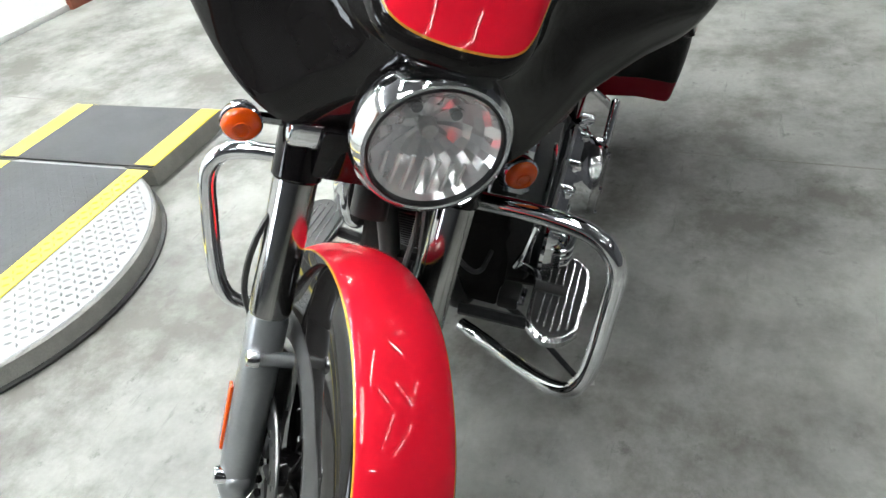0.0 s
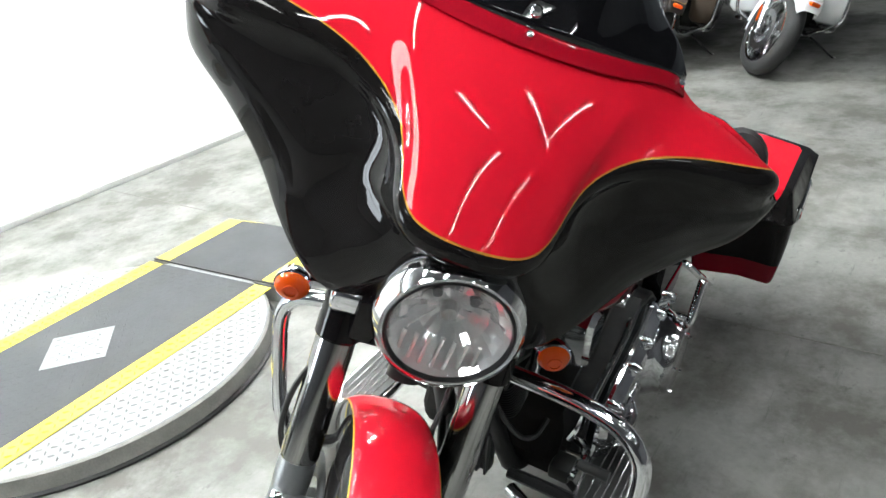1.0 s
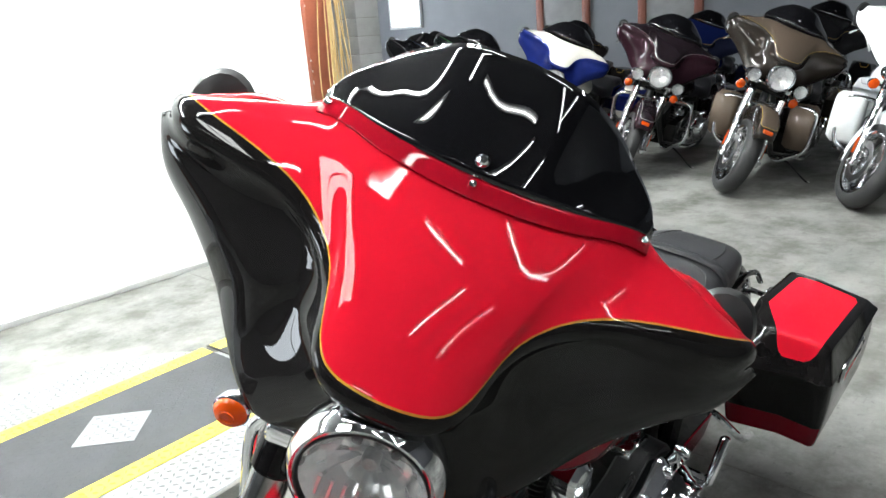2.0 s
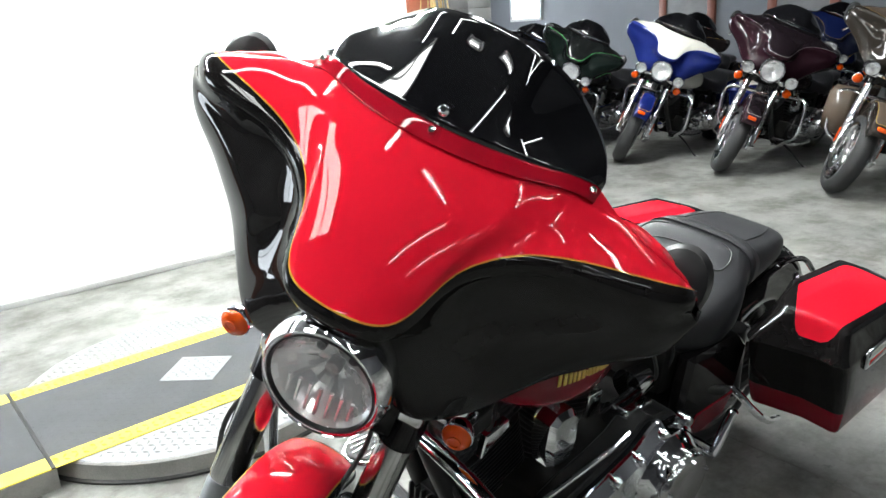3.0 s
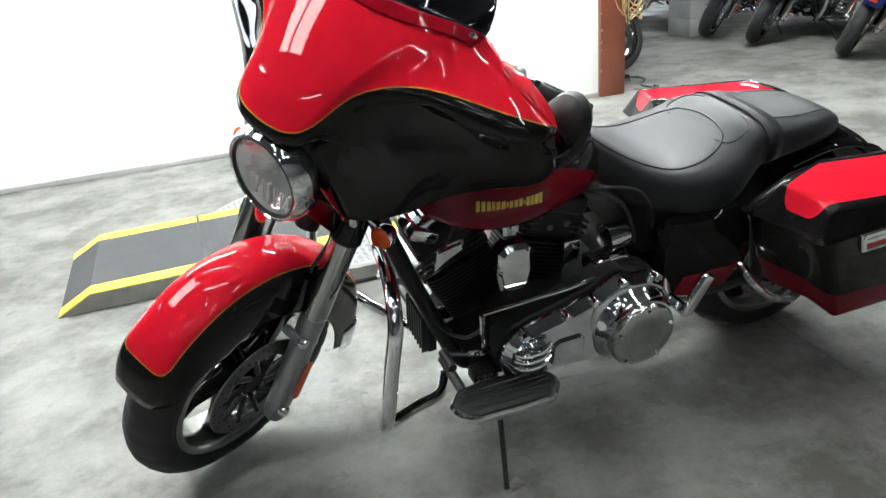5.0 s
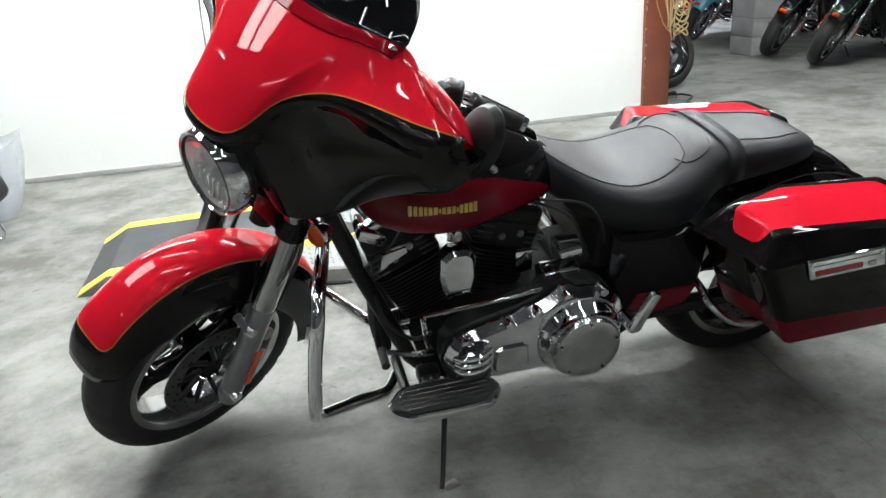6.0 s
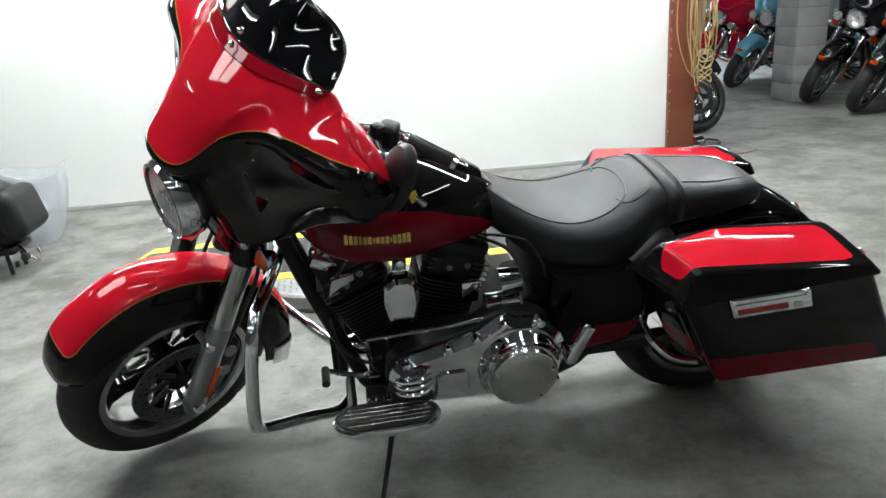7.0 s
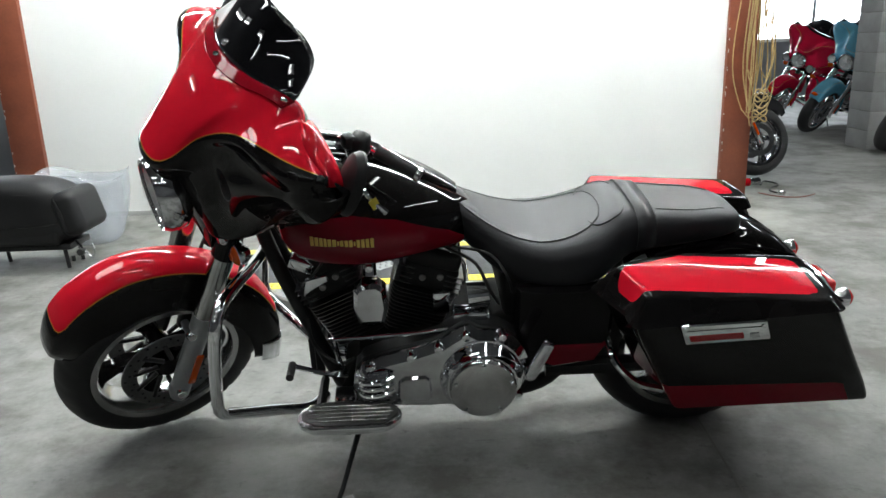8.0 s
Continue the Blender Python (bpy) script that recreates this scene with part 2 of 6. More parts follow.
def tube(pts, r, n=10, res=0, caps=True):
    """A round bar along points; r is one radius or one for each point of the path."""
    path = spline(pts, res) if res else np.array(pts, float)
    k = len(path)
    rad = np.interp(np.linspace(0, 1, k), np.linspace(0, 1, len(r)), r) if isinstance(r, (list, tuple)) else np.full(k, r)
    tan = np.gradient(path, axis=0)
    tan /= np.linalg.norm(tan, axis=1)[:, None]
    ref = np.array([0, 0, 1.0]) if abs(tan[0][2]) < 0.9 else np.array([1.0, 0, 0])
    rows = []
    a = np.cross(tan[0], ref)
    for i in range(k):
        a = a - tan[i] * np.dot(a, tan[i])
        a /= np.linalg.norm(a)
        b = np.cross(tan[i], a)
        w = np.linspace(0, 2 * math.pi, n, endpoint=False)
        rows.append(path[i] + rad[i] * (np.cos(w)[:, None] * a + np.sin(w)[:, None] * b))
    return grid(np.array(rows), close_v=True, caps=caps)


def lathe(prof, n=32, axis="y", c=(0, 0, 0), close=False):
    """Turns a profile of (radius, along) round an axis through c."""
    w = np.linspace(0, 2 * math.pi, n, endpoint=False)
    p = np.zeros((n, len(prof), 3))
    for j, (r, h) in enumerate(prof):
        ca, sa = r * np.cos(w), r * np.sin(w)
        hh = np.full(n, h)
        p[:, j] = np.stack({"y": (ca, hh, -sa), "x": (hh, ca, sa), "z": (ca, sa, hh)}[axis], 1)
    v, f = grid(p, close_u=True, close_v=close)
    return v + np.array(c, float), f


def rbox(size, c=(0, 0, 0), b=0.004, seg=2):
    bm = bmesh.new()
    bmesh.ops.create_cube(bm, size=1.0, matrix=Matrix.Diagonal((*size, 1)))
    if b > 0:
        bmesh.ops.bevel(bm, geom=bm.edges[:], offset=min(b, 0.45 * min(size)), segments=seg, profile=0.5, affect="EDGES")
    bm.verts.index_update()
    g = np.array([v.co[:] for v in bm.verts]) + np.array(c, float), [tuple(v.index for v in f.verts) for f in bm.faces]
    bm.free()
    return g


def slab(outline, y0, y1, b=0.003):
    """A plate with an (x, z) outline between two y, with chamfered edges."""
    o = np.array(outline, float)
    if np.sum(o[:, 0] * np.roll(o[:, 1], -1) - np.roll(o[:, 0], -1) * o[:, 1]) < 0:
        o = o[::-1]
    c = o.mean(0)
    nx = np.roll(o, -1, 0) - np.roll(o, 1, 0)
    nrm = np.stack([nx[:, 1], -nx[:, 0]], 1)
    nrm /= np.maximum(np.linalg.norm(nrm, axis=1), 1e-9)[:, None]
    ins = o - nrm * b
    s = 1 if y1 > y0 else -1
    rows = [(ins, y0), (o, y0 + s * b), (o, y1 - s * b), (ins, y1)]
    p = np.array([[(x, y, z) for x, z in oo] for oo, y in rows])
    return grid(p, close_v=True, caps=True)


def part(name, g, mat, parent=None, label="", paint=None, smooth=35, solid=0.0):
    """Links a geometry as one mesh object, under a thing or a part."""
    v, f = g
    me = bpy.data.meshes.new(name)
    me.from_pydata(v.tolist(), [], f)
    me.materials.append(mat)
    if paint is not None:
        me.attributes.new("paint", "FLOAT", "POINT").data.foreach_set("value", np.array(paint, np.float32))
    bm = bmesh.new()
    bm.from_mesh(me)
    bmesh.ops.recalc_face_normals(bm, faces=bm.faces[:])
    bm.to_mesh(me)
    bm.free()
    me.shade_smooth()
    me.set_sharp_from_angle(angle=radians(smooth))
    ob = new(name, me)
    if parent is not None:
        ob.parent = parent
    if label:
        ob["label"] = label
    if solid:
        mod = ob.modifiers.new("solid", "SOLIDIFY")
        mod.thickness, mod.offset = solid, -1
    return ob


def thing(name, label, category, m=None, group="", kind=""):
    ob = new(name)
    ob.empty_display_size = 0.1
    if m is not None:
        ob.matrix_basis = m
    return tagged(ob, label, category, group, kind)


def solo(name, g, mat, label, category="", kind="", group="", **more):
    return tagged(part(name, g, mat, None, **more), label, category, group, kind)


def ring_pts(cx, cz, r, n, a0=0.0, a1=2 * math.pi):
    return [(cx + r * math.cos(a), cz + r * math.sin(a)) for a in np.linspace(a0, a1, n, endpoint=False)]


# ---- the building ----
FLOOR_X, FLOOR_Y, TOP = (-6.0, 12.0), (-6.0, 13.0), 3.5


def box_between(a, b, bev=0.0):
    a, b = np.array(a, float), np.array(b, float)
    return rbox(tuple(b - a), tuple((a + b) / 2), bev)


solo("floor", box_between((FLOOR_X[0], FLOOR_Y[0], -0.2), (FLOOR_X[1], FLOOR_Y[1], 0.0)), CONCRETE,
     "worn grey concrete floor with stains and scuffs", "floor", "structure")
solo("floor_joint", slab([(-0.003, 0), (0.003, 0), (0.003, 0.0012), (-0.003, 0.0012)], -5.9, 12.9, 0.0003), JOINT,
     "dark saw-cut joint across the concrete floor", "joint", "structure").matrix_basis = pose(2.545, 0, 0, 0, 0, -2.2)
solo("ceiling", box_between((FLOOR_X[0], FLOOR_Y[0], TOP), (FLOOR_X[1], FLOOR_Y[1], TOP + 0.2)), CEILING,
     "plain dark painted workshop ceiling", "ceiling", "structure")
WY = 4.51
solo("wall_north", box_between((-1.36, WY, 0), (3.97, WY + 0.2, TOP)), WALL_WHITE, "bright white painted partition wall", "wall", "structure")
# west and south walls are unseen; their dark tone keeps gloss paint black
solo("wall_west", box_between((-6.2, -6, 0), (-6, 13, TOP)), UNSEEN_WALL, "unseen dark grey wall added to dim reflections and bounce", "wall", "structure")
solo("wall_south", box_between((-6, -6.2, 0), (12, -6, TOP)), UNSEEN_WALL, "unseen dark grey wall added to dim reflections and bounce", "wall", "structure")
solo("wall_far", box_between((-6, 13, 0), (12, 13.2, TOP)), WALL_GREY, "grey painted workshop wall", "wall", "structure")
solo("wall_east", box_between((12, -6, 0), (12.2, 13, TOP)), WALL_GREY, "grey painted workshop wall", "wall", "structure")


def post(x0, x1, name_label):
    p = thing("door_post", name_label, "post", pose((x0 + x1) / 2, WY + 0.05, 0), "posts beside the partition")
    w = x1 - x0
    part("upright", box_between((-w / 2, -0.09, 0), (w / 2, 0.2, TOP), 0.006), POST_BROWN, p)
    rnd = random.Random(7)
    for _ in range(14):
        z, h = rnd.uniform(0.15, 1.7), rnd.uniform(0.008, 0.03)
        part("paint_chip", rbox((rnd.uniform(0.004, 0.010), 0.003, h), (-w / 2 + rnd.uniform(0.004, 0.012), -0.0905, z), 0.001, 1), BASE_GREY, p)
    return p


post(3.94, 4.16, "red-brown painted door post with chipped edges")
post(-1.58, -1.33, "red-brown painted door post beside the white wall")


def block_column():
    c = thing("block_column", "grey concrete block column on the floor", "column", pose(6.5, 6.8, 0))
    part("core", box_between((-0.17, -0.2, 0), (0.17, 0.2, TOP)), JOINT, c)
    for i in range(17):
        part("block", box_between((-0.18, -0.21, i * 0.203 + 0.002), (0.18, 0.21, i * 0.203 + 0.2), 0.006), BLOCK, c)
    return c


block_column()


def strip_light(x, y, along_y=True, length=2.4, twin=True, slim=0.010):
    f = thing("strip_light", "white fluorescent strip light fixed under the dark ceiling", "light",
              pose(x, y, TOP, 0, 0, 90 if along_y else 0), "ceiling strip lights")
    part("housing", box_between((-length / 2, -0.06, -0.08), (length / 2, 0.06, 0), 0.005), FIXTURE, f)
    for s in ((-0.075, 0.075) if twin else (0.0,)):
        part("tube", tube([(-length / 2 + 0.03, s, -0.1), (length / 2 - 0.03, s, -0.1)], 0.016 if twin else slim, 8), TUBE if twin else SMALL_TUBE, f)


for lx in (0.0, 2.2, 4.4):
    strip_light(lx, 3.4, False)
for lx, ly, along, size in ((0.59, -0.8, True, 1.0), (-0.35, -1.92, False, 1.5), (-0.3, -3.8, False, 1.9), (1.4, -2.3, True, 2.0), (1.95, -2.85, False, 1.2),
                            (-2.15, 1.95, True, 0.8), (-2.4, -1.7, True, 1.2)):
    strip_light(lx, ly, along, size, False)
for lx, ly, along, size in ((1.0, 0.35, False, 1.2), (1.0, 1.7, False, 1.4), (2.6, 1.3, True, 1.4), (2.6, -0.5, True, 1.4)):
    strip_light(lx, ly, along, size, False, 0.035)
# unseen lamps, added to brighten the east floor and the parked rows
for lx, ly in ((5.2, 0.6), (5.6, 4.6), (8.6, 8.6)):
    strip_light(lx, ly, True, 2.4, False, 0.03)
strip_light(3.0, 8.6, True, 2.4, False)


def light_panel(x, y, turn):
    """A two-lamp ceiling troffer."""
    p = thing("light_panel", "white two-lamp light panel fixed under the dark ceiling", "light", pose(x, y, TOP, 0, 0, turn), "ceiling light panels")
    part("housing", box_between((-0.8, -0.47, -0.07), (0.8, 0.47, 0), 0.006), FIXTURE, p)
    for s in (-1, 1):
        part("diffuser", box_between((-0.75, s * 0.23 - 0.19, -0.085), (0.75, s * 0.23 + 0.19, -0.07), 0.004), PANEL_GLOW, p, "glowing white diffuser")


light_panel(-0.68, 1.15, 20)


def window(name, x0, x1, z0, z1, y, mull, label, m=None):
    """A daylight window in a wall that faces the room towards -y."""
    w = thing(name, label, "window", m or pose((x0 + x1) / 2, y, (z0 + z1) / 2), "", "structure")
    hx, hz = (x1 - x0) / 2, (z1 - z0) / 2
    part("pane", box_between((-hx, -0.006, -hz), (hx, 0.0, hz)), PANE_GLOW, w, "bright daylight pane")
    for a, b in (((-hx - 0.06, -0.05, -hz - 0.06), (hx + 0.06, 0.02, -hz)), ((-hx - 0.06, -0.05, hz), (hx + 0.06, 0.02, hz + 0.06)),
                 ((-hx - 0.06, -0.05, -hz), (-hx, 0.02, hz)), ((hx, -0.05, -hz), (hx + 0.06, 0.02, hz))):
        part("window_frame", box_between(a, b, 0.004), FIXTURE, w)
    for k in range(1, mull):
        x = -hx + 2 * hx * k / mull
        part("mullion", box_between((x - 0.03, -0.045, -hz), (x + 0.03, -0.007, hz), 0.004), FIXTURE, w)


solo("wall_northwest", box_between((-6, 6.0, 0), (-1.9, 6.2, TOP)), WALL_GREY, "grey painted workshop wall", "wall", "structure")
window("window_1", -4.7, -2.7, 1.25, 2.65, 5.985, 2, "bright two-pane daylight window in a white frame")
window("window_2", 4.5, 10.2, 1.15, 2.8, 12.985, 4, "wide bright daylight window in a white frame")
window("window_3", 10.95, 11.75, 1.55, 2.6, 0, 1, "narrow bright daylight window in a white frame", pose(11.985, 11.35, 2.075, 0, 0, -90))


def door_frame(y0, y1, label):
    """A red-brown painted doorway with a grey leaf in the east wall."""
    d = thing("door", label, "door", pose(12.0, (y0 + y1) / 2, 0, 0, 0, -90), "doors in the east wall", "structure")
    w = (y1 - y0) / 2
    for s in (-1, 1):
        part("jamb", box_between((s * w - 0.07, -0.06, 0), (s * w + 0.07, 0.0, 2.1), 0.006), POST_BROWN, d)
    part("head", box_between((-w - 0.07, -0.06, 2.1), (w + 0.07, 0.0, 2.24), 0.006), POST_BROWN, d)
    part("leaf", box_between((-w + 0.07, -0.03, 0.01), (w - 0.07, 0.0, 2.1), 0.006), BLOCK, d, "grey door leaf")


door_frame(7.0, 7.95, "closed grey door in a red-brown frame")
door_frame(5.0, 5.95, "closed grey door in a red-brown painted frame")


# ---- the touring motorcycle: x runs back from under the rear axle, y to its right, z up ----
RAKE = Vector((math.sin(radians(30)), 0, math.cos(radians(30))))
PIVOT = Vector((-1.813, 0, 0))
FRONT = np.array([-1.613, 0.008, 0.316])
REAR = np.array([0.05, 0, 0.32])


def steered(degrees):
    return Matrix.Translation(PIVOT) @ Matrix.Rotation(radians(degrees), 4, RAKE) @ Matrix.Translation(-PIVOT)


def arc_sheet(c, angles, radii, section):
    """A mudguard: an arch-shaped section of (y, drop) carried round c; angle 0 points forward, 90 up."""
    rows = []
    for a, r in zip(angles, radii):
        ca, sa = math.cos(radians(a)), math.sin(radians(a))
        rows.append([(c[0] - (r + d) * ca, y, c[2] + (r + d) * sa) for y, d in section])
    return np.array(rows)


def curve1(xs, ys, n):
    """Values along a smooth curve through (x, y) pairs."""
    s = np.linspace(xs[0], xs[-1], n)
    p = spline(np.stack([xs, ys], 1), 200)
    return s, np.interp(s, p[:, 0], p[:, 1])


def wheel(parent, c, width, T, lod, name, spoke_mat, lip_mat, discs=(-1, 1)):
    n = int(64 * lod)
    hw = width / 2
    tp = [(0.222, -hw * 0.78), (0.236, -hw * 0.95), (0.252, -hw), (0.272, -hw * 0.97), (0.287, -hw * 0.86), (0.302, -hw * 0.62), (0.3115, -hw * 0.3), (0.315, 0)]
    tp = tp + [(r, -y) for r, y in reversed(tp[:-1])] + [(0.205, hw * 0.6), (0.205, -hw * 0.6)]
    lip = [(0.232, -hw * 0.8), (0.229, -hw * 0.9), (0.210, -hw * 0.88), (0.202, -hw * 0.68), (0.2, 0)]
    lip = lip + [(r, -y) for r, y in reversed(lip[:-1])]
    rim = part(name, xf(lathe(lip, n, "y", c), T), lip_mat, parent, "cast wheel with a bright rim")
    nt = 168 if lod >= 1 else n
    tv, tf = lathe(tp, nt, "y", (0, 0, 0), True)
    if lod >= 1:
        # slanted grooves across the shoulders of the tread
        for i in range(nt):
            for j, lag in ((3, 4), (4, 3), (5, 2), (6, 1), (8, 1), (9, 2), (10, 3), (11, 4)):
                shift = lag if j < 7 else lag + 3
                if (i + shift) % 7 == 0:
                    k = i * len(tp) + j
                    r0 = math.hypot(tv[k][0], tv[k][2])
                    tv[k] *= [1 - 0.006 / r0, 1.0, 1 - 0.006 / r0]
    part("tyre", xf((tv + c, tf), T), RUBBER, rim, "black road tyre with a grooved tread")
    hub = [(0.0, -hw * 1.05), (0.034, -hw * 1.05), (0.04, -hw * 0.7), (0.05, 0), (0.04, hw * 0.7), (0.034, hw * 1.05), (0.0, hw * 1.05)]
    part("hub", xf(lathe(hub, 24, "y", c), T), spoke_mat, rim)
    for k in range(5):
        a = 2 * math.pi * k / 5 + 0.35
        rows = []
        for r, w0, th in ((0.03, 0.032, 0.035), (0.09, 0.022, 0.028), (0.14, 0.024, 0.022), (0.182, 0.036, 0.022), (0.206, 0.06, 0.028)):
            bend = 0.25 * (r / 0.2) ** 2
            u = np.array([math.cos(a + bend), 0, math.sin(a + bend)])
            v = np.array([-u[2], 0, u[0]])
            rows.append([c + u * r + v * w0 * ca + np.array([0, th * sa, 0]) for ca, sa in ((-1, -0.5), (-0.6, -1), (0.6, -1), (1, -0.5), (1, 0.5), (0.6, 1), (-0.6, 1), (-1, 0.5))])
        part("spoke", xf(grid(np.array(rows), close_v=True, caps=True), T), spoke_mat, rim)
    for s in discs:
        y = s * (hw + 0.012)
        d = part("brake_disc", xf(lathe([(0.102, y - 0.003), (0.146, y - 0.003), (0.148, y), (0.146, y + 0.003), (0.102, y + 0.003), (0.1, y)], n, "y", c, True), T), DISC_STEEL, rim, "steel brake disc")
        if lod >= 1:
            for k in range(10):
                a = 2 * math.pi * k / 10
                part("carrier", xf(tube([c + np.array([0.04 * math.cos(a), y * 0.9, 0.04 * math.sin(a)]), c + np.array([0.115 * math.cos(a + 0.3), y, 0.115 * math.sin(a + 0.3)])], 0.008, 6), T), DARK_METAL, d)
            for k in range(36):
                a = 2 * math.pi * k / 36
                r = (0.113, 0.125, 0.137)[k % 3]
                part("vent", xf(lathe([(0.0, y - 0.0036), (0.0042, y - 0.0036), (0.0042, y + 0.0036), (0, y + 0.0036)], 8, "y", c + np.array([r * math.cos(a), 0, r * math.sin(a)])), T), DARK_METAL, d)
    return rim


FENDER_SECTION = [(0.081, -0.150), (0.082, -0.115), (0.081, -0.085), (0.079, -0.058), (0.074, -0.034), (0.066, -0.0175), (0.05, -0.008), (0.03, -0.0025), (0.012, -0.0005)]


def front_fender(parent, mat, T, lod, tip=True, lamp=False):
    n = int(60 * lod)
    ang, rad = curve1(np.array([40, 53, 67, 81, 92, 105, 120, 150, 196]), np.array([0.385, 0.414, 0.431, 0.436, 0.430, 0.418, 0.404, 0.388, 0.368]), n)
    sec = spline(FENDER_SECTION, int(26 * lod))
    sec = np.vstack([sec, [[0, 0]], (sec * [-1, 1])[::-1]])
    rows = []
    for a, r in zip(ang, rad):
        cut = 0.45 + 0.55 * min(1.0, (a - 40) / 30.0)
        cut *= 1.0 - 0.35 * max(0.0, (a - 150) / 46.0)
        s2 = sec.copy()
        s2[:, 1] *= cut
        nose = 1.0 - 0.22 * max(0.0, (52 - a) / 12.0) ** 2
        s2[:, 0] *= nose
        rows.append(arc_sheet(FRONT, [a], [r], s2)[0])
    p = np.array(rows)
    arc = np.concatenate([[0], np.cumsum(np.linalg.norm(np.diff(sec, axis=0), axis=1))])
    arc = np.abs(arc - arc[-1] / 2)
    along = (ang - 52.0) * 0.0072
    d1 = 0.072 - arc[None, :] + 0 * along[:, None]
    d2 = along[:, None] + 0 * arc[None, :]
    d3 = (166 - ang)[:, None] * 0.0072 + 0 * arc[None, :]
    rr = 0.03
    m = np.minimum(d1, d2)
    corner = (d1 < rr) & (d2 < rr)
    m = np.where(corner, rr - np.sqrt(np.maximum(rr - d1, 0) ** 2 + np.maximum(rr - d2, 0) ** 2), m)
    m = np.minimum(m, d3)
    f = part("front_fender", xf(grid(p), T), mat, parent, "gloss front mudguard with a painted crown", m.reshape(-1), 50, 0.003)
    if tip:
        a2 = np.linspace(185, 200, 6)
        pr = arc_sheet(FRONT, a2, np.interp(a2, ang, rad) + np.linspace(0.003, 0.014, 6), sec * [1.03, 0.55])
        part("fender_tip", xf(grid(pr), T), CHROME, f, "chrome mudguard tip", None, 50, 0.003)
    if lamp:
        part("marker_lamp", xf(rbox((0.05, 0.07, 0.028), FRONT + np.array([-0.285, 0, 0.30]), 0.01), T), AMBER, f, "amber marker lamp")
    return f


def fork_at(z):
    return -1.612 + (z - 0.30) * 0.43


def front_end(parent, T, lod, leg_mat=None):
    leg_mat = leg_mat or SILVER
    for s in (-1, 1):
        y = s * 0.129
        def P(z, dy=0.0, dx=0.0):
            return (fork_at(z) + dx, y + dy, z)
        leg = part("fork_leg", xf(tube([P(0.275), P(0.29), P(0.5), P(0.57), P(0.578)], [0.024, 0.0305, 0.031, 0.032, 0.030], 20), T), leg_mat, parent, "satin silver fork slider")
        part("fork_cover", xf(tube([P(0.579), P(0.585), P(0.72), P(0.86)], [0.031, 0.0325, 0.0325, 0.0325], 20), T), SATIN if lod >= 1 else CHROME, leg, "satin chrome fork cover")
        part("fork_bracket", xf(tube([P(0.775), P(0.78), P(0.87), P(0.875)], [0.032, 0.037, 0.037, 0.032], 20), T), BLACK_PAINT, leg, "black fork bracket")
        part("axle_clamp", xf(rbox((0.052, 0.046, 0.06), (fork_at(0.30) - 0.004, y, 0.303), 0.018, 3), T), leg_mat, leg)
        part("axle_nut", xf(lathe([(0, s * 0.168), (0.013, s * 0.168), (0.015, s * 0.163), (0.015, s * 0.14), (0.02, s * 0.138), (0.02, s * 0.12)], 12, "y", FRONT * [1, 0, 1]), T), CHROME, leg, "chrome axle nut")
        part("reflector", xf(rbox((0.022, 0.006, 0.115), (0, 0, 0), 0.003), np.array(T) @ np.array(pose(fork_at(0.40) + 0.012, y + s * 0.034, 0.40, 0, 23.3, 0))), AMBER, leg, "amber side reflector")
        if lod >= 1:
            cal = part("brake_caliper", xf(rbox((0.07, 0.05, 0.13), (0, 0, 0), 0.018, 3), np.array(T) @ np.array(pose(-1.487, s * 0.083, 0.385, 0, 25, 0))), DARK_METAL, leg, "black brake caliper")
            for dz in (-0.035, 0.035):
                part("piston_cap", xf(lathe([(0, s * 0.116), (0.018, s * 0.114), (0.02, s * 0.105)], 14, "y", (-1.487 + dz * 0.4, 0, 0.385 + dz)), T), STEEL, cal)
            st = part("fender_stay", xf(tube([(fork_at(0.53) - 0.03, y + s * 0.012, 0.53), (fork_at(0.53) - 0.03, s * 0.085, 0.53)], 0.012, 12), T), leg_mat, leg)
            part("bolt_head", xf(lathe([(0, s * 0.158), (0.012, s * 0.156), (0.016, s * 0.148), (0.016, s * 0.138)], 12, "y", (fork_at(0.53) - 0.03, 0, 0.53)), T), CHROME, st)
            part("brake_hose", xf(tube([(-1.47, s * 0.1, 0.45), (-1.42, s * 0.12, 0.58), (-1.36, s * 0.115, 0.7), (-1.33, s * 0.07, 0.85)], 0.006, 6, 16), T), GRIP_RUBBER, leg, "black brake hose")
    part("lower_clamp", xf(rbox((0.07, 0.32, 0.05), (-1.385, 0, 0.855), 0.015, 3), T), CHROME, parent, "chrome fork clamp")
    part("steering_stem", xf(tube([(-1.40, 0, 0.72), (-1.26, 0, 1.02)], 0.03, 14), T), DARK_METAL, parent)
    part("horn_plate", xf(rbox((0.02, 0.235, 0.085), (-1.425, 0, 0.842), 0.008), T), BLACK_PAINT, parent, "black plate between the forks")


